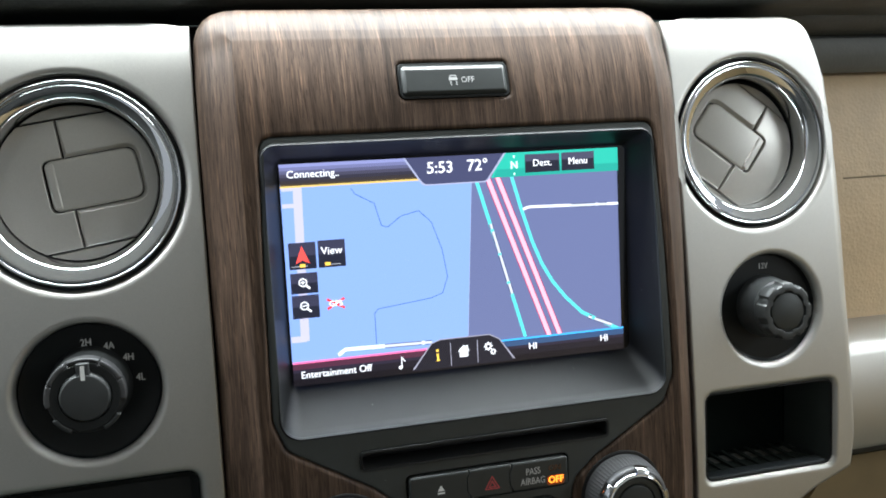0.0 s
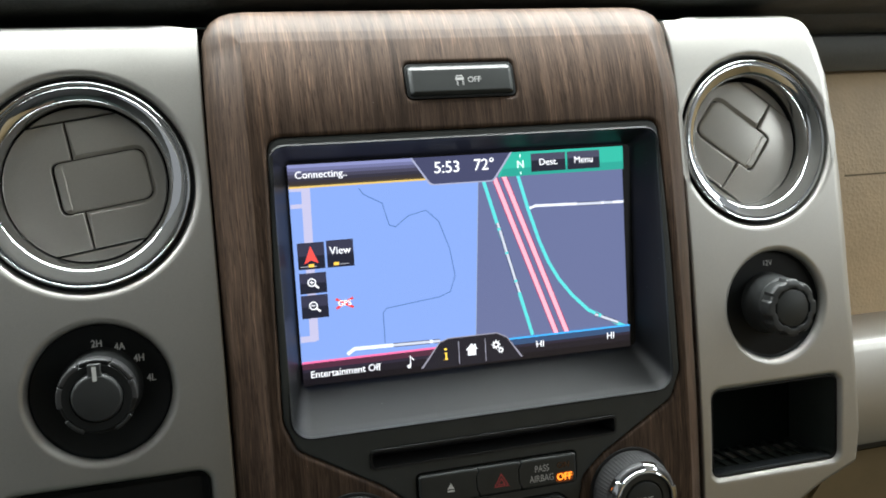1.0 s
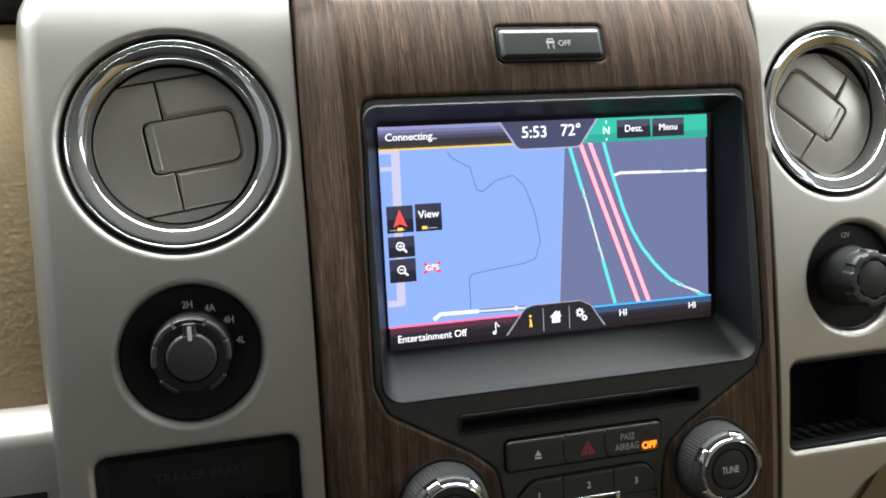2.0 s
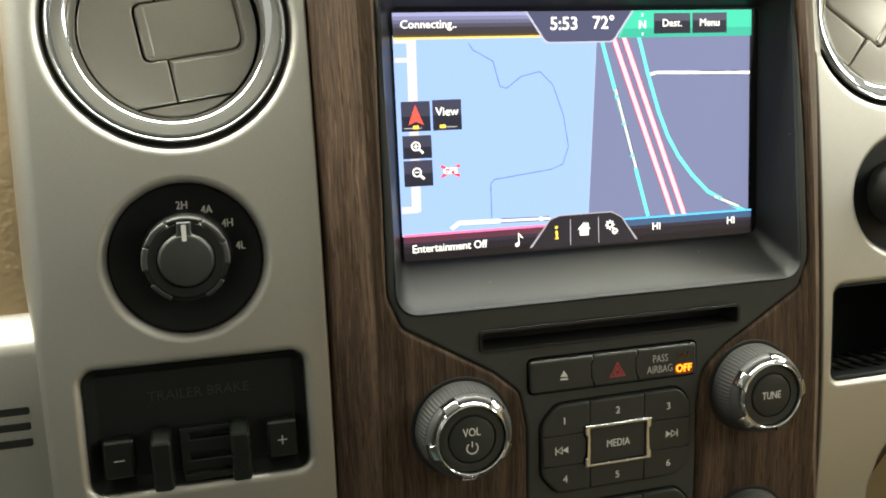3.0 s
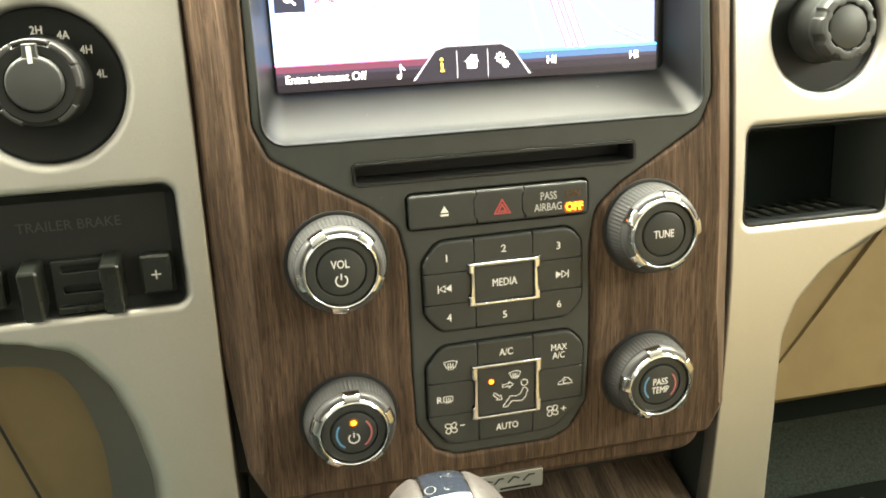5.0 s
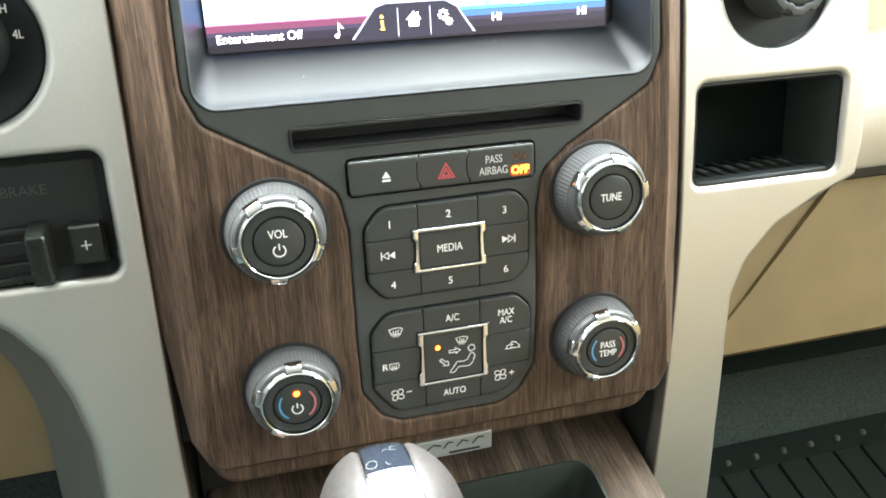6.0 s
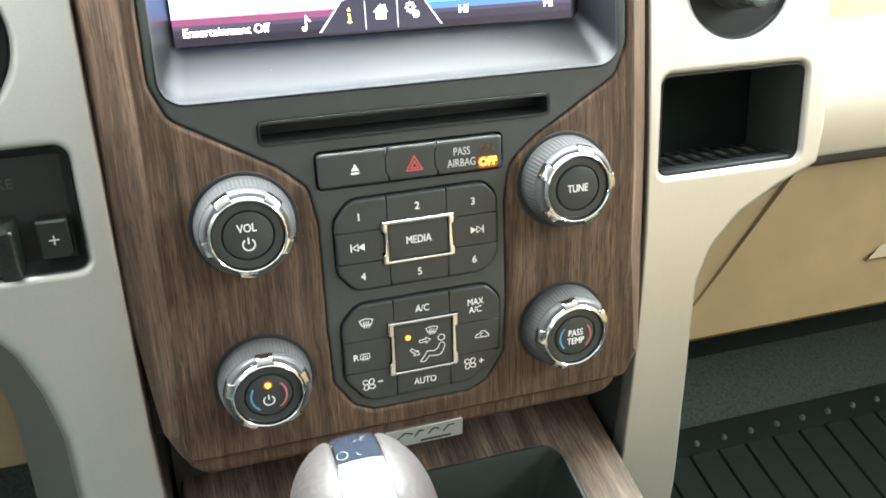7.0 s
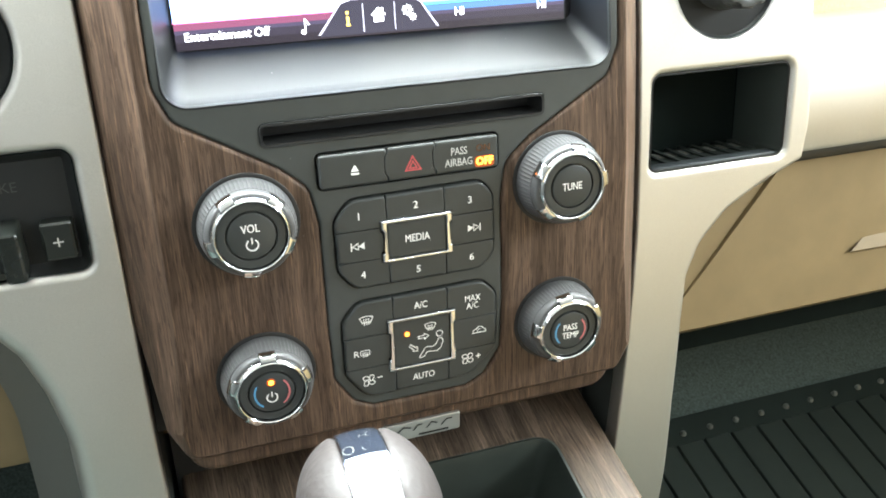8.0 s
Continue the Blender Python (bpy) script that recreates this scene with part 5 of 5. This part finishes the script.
for a0, a1, r0, ink in ((158, 192, 0.0143, KNURL), (116, 156, 0.0145, KNURL), (66, 114, 0.0152, KNURL), (24, 64, 0.0145, KNURL), (-10, 22, 0.0143, KNURL), (-66, -34, 0.0148, CAP_RUBBER), (-146, -114, 0.0148, CAP_RUBBER)):
    lo = arc(*GRIP, r0, a0, a1, 8)
    hi = arc(*GRIP, 0.0169, a1, a0, 8)
    part("grip_segment", bend(plate((lo + hi)[::-1], (), 0.0006, 0.0010, 0.006, -0.0142, seg=3), 0.0, dby), ink, dial, "grey grip segment" if ink is KNURL else "")
neck = rounded([(GRIP[0] - 0.0048, GRIP[1] + 0.0060, 0.001), (GRIP[0] + 0.0048, GRIP[1] + 0.0060, 0.001), (GRIP[0] + 0.0028, GRIP[1] + 0.0108, 0.003), (GRIP[0] + 0.0028, GRIP[1] + 0.0150, 0.0008), (GRIP[0] - 0.0028, GRIP[1] + 0.0150, 0.0008), (GRIP[0] - 0.0028, GRIP[1] + 0.0108, 0.003)], 0.001)
part("pointer_block", bend(plate(neck, (), 0.0007, 0.0009, 0.006, -0.0157, seg=3), 0.0, dby), CAP_RUBBER, dial)
part("pointer", bend(flat(rrect(GRIP[0] - 0.0009, GRIP[0] + 0.0009, GRIP[1] + 0.0076, GRIP[1] + 0.0140, 0.0003, 2)), -0.0163, dby), INK, dial, "white pointer mark")
for tx, x, z in (("2H", -0.1811, -0.0239), ("4A", -0.1714, -0.0263), ("4H", -0.1634, -0.0324), ("4L", -0.1588, -0.0421)):
    part("legend", bend(words(tx, x, z, 0.0032, wide=0.85, bold=0.016), 0.0053, dby), INK_DIM, dial)

# ---- power socket ----
sock = thing("power_socket", (SOCKET[0], 0.005, SOCKET[1]), "black capped power socket in the silver panel", "power socket")
sby = lambda z: wing_y(SOCKET[1]) + 0.07 * (z - SOCKET[1])
part("socket_plate", bend(turned([(0, 0.0065), (0.0288, 0.0065), (0.0296, 0.0055), (0.0300, 0.0045), (0.0303, 0.012)], *SOCKET, 64), 0.0, sby), DIAL_BLACK, sock, "satin black socket plate")
cap_c = (0.1730, -0.0403)


def scallop(a, y):
    """Eight broad flat pads round the front of the cap, none towards the plate."""
    lobe = max(0.0, min(1.0, 0.5 + 4.0 * (math.cos(8 * a + 0.5) + 0.45)))
    return 0.925 + 0.075 * max(lobe * max(0.0, min(1.0, (-0.0078 - y) / 0.0006)), max(0.0, min(1.0, (y + 0.0078) / 0.0010)))


cap = part("socket_cap", bend(turned([(0.0110, -0.0146), (0.0112, -0.0154), (0.0122, -0.0156), (0.0146, -0.0152), (0.0154, -0.0142), (0.0156, -0.0120), (0.0157, -0.0096), (0.0157, -0.0084), (0.0156, -0.0078), (0.0155, -0.0068), (0.0155, -0.0040), (0.0158, -0.0005), (0.0168, 0.0020), (0.0172, 0.0065)], *cap_c, 160, False, scallop), 0.0, sby), CAP_RUBBER, sock, "charcoal rubber cap with eight grip pads")
part("cap_disc", bend(turned([(0, -0.0152), (0.0092, -0.0152), (0.0099, -0.0149), (0.0102, -0.0142), (0.0104, -0.0136), (0.0108, -0.0136), (0.0109, -0.0146)], *cap_c, 48), 0.0, sby), BUTTON, cap)
part("legend", bend(words("12V", 0.1738, -0.0183, 0.0030, wide=0.9, bold=0.014), 0.0062, sby), INK_DIM, sock)

# ---- open storage bin ----
bin_edge = rrect(0.1318, 0.2140, -0.1357, -0.0853, 0.005, 6)
store = thing("storage_bin", (0.172, 0.03, -0.11), "open black storage bin in the silver panel", "storage bin")
bin_back = [(x, 0.040, z - 0.0045) for x, z in inset(bin_edge, 0.004)]
part("bin_shell", bend(lofted([[(x, 0.0026, z) for x, z in bin_edge], [(x, 0.004, z) for x, z in inset(bin_edge, 0.0012)], bin_back]), 0.0, wing_y), BIN, store)
# back split off in black: the recess's shade is put into its colour
part("bin_back", bend(lofted([bin_back, [(x, y + 0.0012, z) for x, y, z in bin_back]], True, False, True), 0.0, wing_y), SHADE_BLACK, store, "bin back, blackened for the shade inside")
part("floor_lip", bend(box(0.1352, 0.2108, 0.0036, 0.0120, -0.1400, -0.1338, 0.0008), 0.0, wing_y), SILL, store, "smooth grey sill at the mouth of the bin")
part("mouth_gasket", bend(plate(inset(bin_edge, 0.0003), [inset(bin_edge, 0.0007)], 0.0002, 0.0002, 0.0012, 0.0022), 0.0, wing_y), DEEP, store, "thin black gasket")
for i in range(9):
    x = 0.140 + i * 0.0082
    part("floor_rib", bend(box(x, x + 0.0022, 0.0130, 0.039, -0.1420, -0.1342), 0.0, wing_y), BIN, store)

# ---- trailer brake controller ----
brake = thing("trailer_brake_controller", (-0.181, 0.01, -0.115), "black trailer brake controller with two sliding levers", "brake controller")
tb_edge = rrect(-0.2253, -0.1370, -0.1408, -0.0885, 0.005, 6)
part("housing", bend(lofted([[(x, 0.0018, z) for x, z in tb_edge], [(x, 0.0045, z) for x, z in inset(tb_edge, 0.0012)], [(x, 0.0075, z) for x, z in inset(tb_edge, 0.004)]], True, False, True), 0.0, wing_y), BLACK, brake)
# flat letters, lighter than the housing: the embossing's faint highlights as colour
part("lightened_legend", bend(words("TRAILER BRAKE", -0.1806, -0.1030, 0.0042, wide=0.98), 0.0070, wing_y), CAP_RUBBER, brake, "flat dark lettering, lightened for the highlights of embossing")
for x0, x1, tx in ((-0.2196, -0.2080, "-"), (-0.1540, -0.1416, "+")):
    b = part("button", bend(plate(rrect(x0, x1, -0.1340, -0.1178, 0.0011, 3), (), 0.0010, 0.0008, 0.009, -0.0008, profile=[(1, 0), (0, 1)]), 0.0, wing_y), LEVER, brake, smooth=20)
    xm, zm = (x0 + x1) / 2, -0.1262
    bits = [stroke([(xm - 0.0020, zm), (xm + 0.0020, zm)], 0.0006)]
    if tx == "+":
        bits.append(stroke([(xm, zm - 0.0020), (xm, zm + 0.0020)], 0.0006))
    part("legend", bend(join(bits), -0.0010, wing_y), INK_DIM, b)
for x0, x1 in ((-0.2010, -0.1928), (-0.1694, -0.1613)):
    prof = [(0.006, -0.1158), (-0.0068, -0.1180), (-0.0076, -0.1184), (-0.0080, -0.1193), (-0.0066, -0.1330), (-0.0068, -0.1382), (-0.0060, -0.1398), (-0.001, -0.1394), (0.006, -0.1360)]
    shrink = lambda q: [(y + (0.0 if y > 0.004 else q), z - q * (1 if z > -0.125 else -1)) for y, z in prof]
    b = lofted([[(x, y, z) for y, z in shrink(q)] for x, q in ((x0, 0.0012), (x0 + 0.0004, 0.0005), (x0 + 0.0012, 0.0), (x1 - 0.0012, 0.0), (x1 - 0.0004, 0.0005), (x1, 0.0012))], True, True, True)
    part("slide_lever", bend(b, 0.0, wing_y), LEVER, brake, "black pinch lever", smooth=25)
slots = [rrect(-0.1860, -0.1688, z - 0.0030, z, 0.0005, 2) for z in (-0.1196, -0.1287)]
part("slide_plate", bend(plate(rrect(-0.1900, -0.1650, -0.1400, -0.1172, 0.0008, 2), slots, 0.0005, 0.0005, 0.006, 0.0034, 0.0005, 0.0006, 0.003), 0.0, wing_y), LEVER, brake)
part("slide_ledge", bend(box(-0.1888, -0.1690, 0.0006, 0.006, -0.1398, -0.1368, 0.0005), 0.0, wing_y), LEVER, brake)
part("slide_slot", bend(flat(rrect(-0.1880, -0.1670, -0.1340, -0.1180, 0.001)), 0.0066, wing_y), DEEP, brake)

# ---- lower console between the legs ----
CT = 0.2368
console = thing("center_console", (0, -0.2, 0), "walnut topped center console with a black tray", "console", m=CAB)
tray_edge = rrect(-0.015, 0.0870, -0.330, -0.0795, 0.012, 6)


def laid(bm, z):
    """Turns a panel built upright so that it lies flat, its front upwards at height z."""
    for v in bm.verts:
        v.co = Vector((v.co.x, v.co.z, z - v.co.y))
    return bm


part("console_top", laid(plate(rrect(-0.120, 0.120, -0.62, 0.02, 0.004, 3), [tray_edge, circle(-0.052, -0.195, 0.024, 32)], 0.004, 0.004, 0.012, 0.0, 0.002, 0.002, 0.010), CT), WOOD_FLAT, console, "walnut console top")
part("tray", laid(lofted([[(x, -0.0008, z) for x, z in inset(tray_edge, -0.0006)], [(x, -0.0014, z) for x, z in inset(tray_edge, 0.0012)], [(x, 0.003, z) for x, z in inset(tray_edge, 0.0032)], [(x, 0.045, z) for x, z in inset(tray_edge, 0.008)]], True, False, True), CT), BIN, console, "black moulded tray")
for s in (-1, 1):
    part("console_side", box(min(s * 0.110, s * 0.1195), max(s * 0.110, s * 0.1195), -0.62, 0.05, 0.0, CT - 0.006), BLACK, console)

# ---- gear shifter ----
shift = thing("gear_shifter", (-0.05, -0.17, CT), "pearl grey leather gear knob with a chrome strap", "gear shifter", m=CAB)
SC = Vector((-0.0470, -0.168, 0.340))


def egg(x0, x1, rx, ry, rz, nu=24, nv=32, tilt=-18.0, grow=0.0, lip=None):
    """The part of a rounded knob between two planes across x."""
    bm = bmesh.new()
    rows = []
    for i in range(nu + 1):
        x = x0 + (x1 - x0) * i / nu
        q = math.sqrt(max(0.0, 1 - (abs(x) / rx) ** 2.4))
        if lip is not None:
            q *= 1.0 - 0.055 * max(0.0, 1 - abs(x - lip) / 0.0032) ** 2
        rows.append([bm.verts.new((x, (ry + grow) * q * math.cos(2 * math.pi * j / nv), (rz + grow) * q * math.sin(2 * math.pi * j / nv) * (1.0 if math.sin(2 * math.pi * j / nv) > 0 else 1.35))) for j in range(nv)])
    for a, b in zip(rows, rows[1:]):
        strip(bm, a, b)
    bm.faces.new(rows[0])
    bm.faces.new(rows[-1])
    bmesh.ops.rotate(bm, verts=bm.verts[:], cent=(0, 0, 0), matrix=Matrix.Rotation(radians(tilt), 3, "X"))
    bmesh.ops.rotate(bm, verts=bm.verts[:], cent=(0, 0, 0), matrix=Matrix.Rotation(radians(-4), 3, "Y"))
    bmesh.ops.translate(bm, verts=bm.verts[:], vec=SC)
    return bm


S0, S1 = -0.0066, 0.0106
part("grip_half", egg(-0.0279, S0, 0.0280, 0.0362, 0.0332, lip=S0), KNOB_LEATHER, shift, "pearl grey leather grip half")
part("grip_half", egg(S1, 0.0292, 0.0293, 0.0362, 0.0332, lip=S1), KNOB_LEATHER, shift, "pearl grey leather grip half")
strap = part("chrome_strap", egg(S0 - 0.0003, S1 + 0.0003, 0.0288, 0.036, 0.033, 6, 48, grow=-0.0006), STRAP_CHROME, shift, "mirror chrome strap over the knob")
TILT = Matrix.Rotation(radians(-4), 3, "Y") @ Matrix.Rotation(radians(-18), 3, "X")


def on_strap(x, turn, grow):
    q = math.sqrt(1 - (abs(x) / 0.0288) ** 2.4)
    return TILT @ Vector((x, (0.036 + grow) * q * math.cos(radians(turn)), (0.033 + grow) * q * math.sin(radians(turn)))) + SC


def strap_patch(x0, x1, a0, a1, grow, bow=0.0, n=10):
    """A painted reflection's patch on the strap, near edge bowed, thin edge all round."""
    top, low = [], []
    for i in range(n + 1):
        x = x0 + (x1 - x0) * i / n
        end = a1 - bow * (2 * i / n - 1) ** 2
        top.append([on_strap(x, a0 + (end - a0) * j / n, grow) for j in range(n + 1)])
        low.append([on_strap(x, a0 + (end - a0) * j / n, grow - 0.0010) for j in range(n + 1)])
    rim = [(row[0]) for row in top] + top[-1][1:] + [row[-1] for row in reversed(top[:-1])] + top[0][-2:0:-1]
    foot = [(row[0]) for row in low] + low[-1][1:] + [row[-1] for row in reversed(low[:-1])] + low[0][-2:0:-1]
    return join([lofted(top, False), lofted([rim, foot])])


def strap_ring(x, turn, rx, rt, wide, a0=0, a1=360):
    inner, outer = [], []
    for i in range(33):
        a = radians(a0 + (a1 - a0) * i / 32)
        inner.append(on_strap(x + rx * math.cos(a), turn + rt * math.sin(a), -0.00015))
        outer.append(on_strap(x + (rx + wide) * math.cos(a), turn + (rt + wide * 1700) * math.sin(a), -0.00015))
    return lofted([inner, outer], False)


# dark area, pale area and ring marks: reflections painted onto the strap
part("strap_dark_reflection", strap_patch(S0 + 0.0006, S1 - 0.0006, 20.0, 97.0, -0.0003), STRAP_REFLECT_DARK, strap, "dark reflection painted on the upper strap")
part("strap_pale_reflection", strap_patch(S0 + 0.0006, S1 - 0.0003, 98.2, 111.0, -0.0001, 6.0), STRAP_REFLECT_PALE, strap, "pale reflection painted below the dark one")
for x, turn, rx, rt, a0, a1 in ((-0.0038, 91.0, 0.0019, 3.6, 0, 360), (0.0030, 80.0, 0.0014, 3.0, 190, 350), (0.0062, 76.0, 0.0014, 3.0, 100, 280), (0.0026, 92.0, 0.0010, 2.0, 60, 200)):
    part("strap_mark", strap_ring(x, turn, rx, rt, 0.00022, a0, a1), SILVER_DARK, strap)
part("shaft", lofted([[(SC.x + 0.010 * math.cos(a), SC.y + 0.004 + 0.010 * math.sin(a), SC.z - 0.035) for a in [i * math.pi / 12 for i in range(24)]], [(SC.x + 0.012 * math.cos(a), SC.y - 0.02 + 0.012 * math.sin(a), CT - 0.01) for a in [i * math.pi / 12 for i in range(24)]]], True, False, True), CHROME_SOFT, shift)
boot = []
for i in range(9):
    r = 0.023 - 0.0013 * i + (0.002 if i % 2 else 0)
    boot.append([(SC.x + r * math.cos(a), SC.y - 0.02 + 0.002 * i + r * math.sin(a), CT - 0.004 + 0.006 * i) for a in [j * math.pi / 12 for j in range(24)]])
part("boot", lofted(boot), BLACK, shift)

# ---- passenger footwell ----
mat_thing = thing("floor_mat", (0.45, -0.2, 0), "black ribbed rubber mat on the passenger floor", "floor mat", m=CAB)
part("mat_sheet", box(0.135, 0.86, -0.75, 0.065, 0.0, 0.010, 0.003), RUBBER, mat_thing)
for i in range(24):
    x = 0.1254 + 0.029 * i
    part("rib", box(max(x + 0.0008, 0.137), x + 0.0282, -0.70, 0.034, 0.008, 0.0122, 0.0014, 1), RUBBER, mat_thing)
    b = turned([(0, -0.0040), (0.0016, -0.0036), (0.0027, -0.0018), (0.0030, 0.0)], x + 0.0145, 0.0445 + 0.0012 * (i - 6) / 3, 16)
    part("stud", laid(b, 0.010), PAD_STUD, mat_thing)
toe = thing("toe_board", (0.45, 0.2, 0), "sloping black carpet at the front of the footwell", "floor", kind="structure", m=CAB)
part("carpet", lofted([[(x, 0.06, 0.004), (x, 0.16, 0.03), (x, 0.36, 0.16), (x, 0.70, 0.46)] for x in (0.12, 0.5, 0.9)], False), CARPET, toe)
part("carpet_left", lofted([[(x, 0.06, 0.004), (x, 0.16, 0.03), (x, 0.36, 0.16), (x, 0.70, 0.46)] for x in (-0.9, -0.5, -0.12)], False), CARPET, toe)
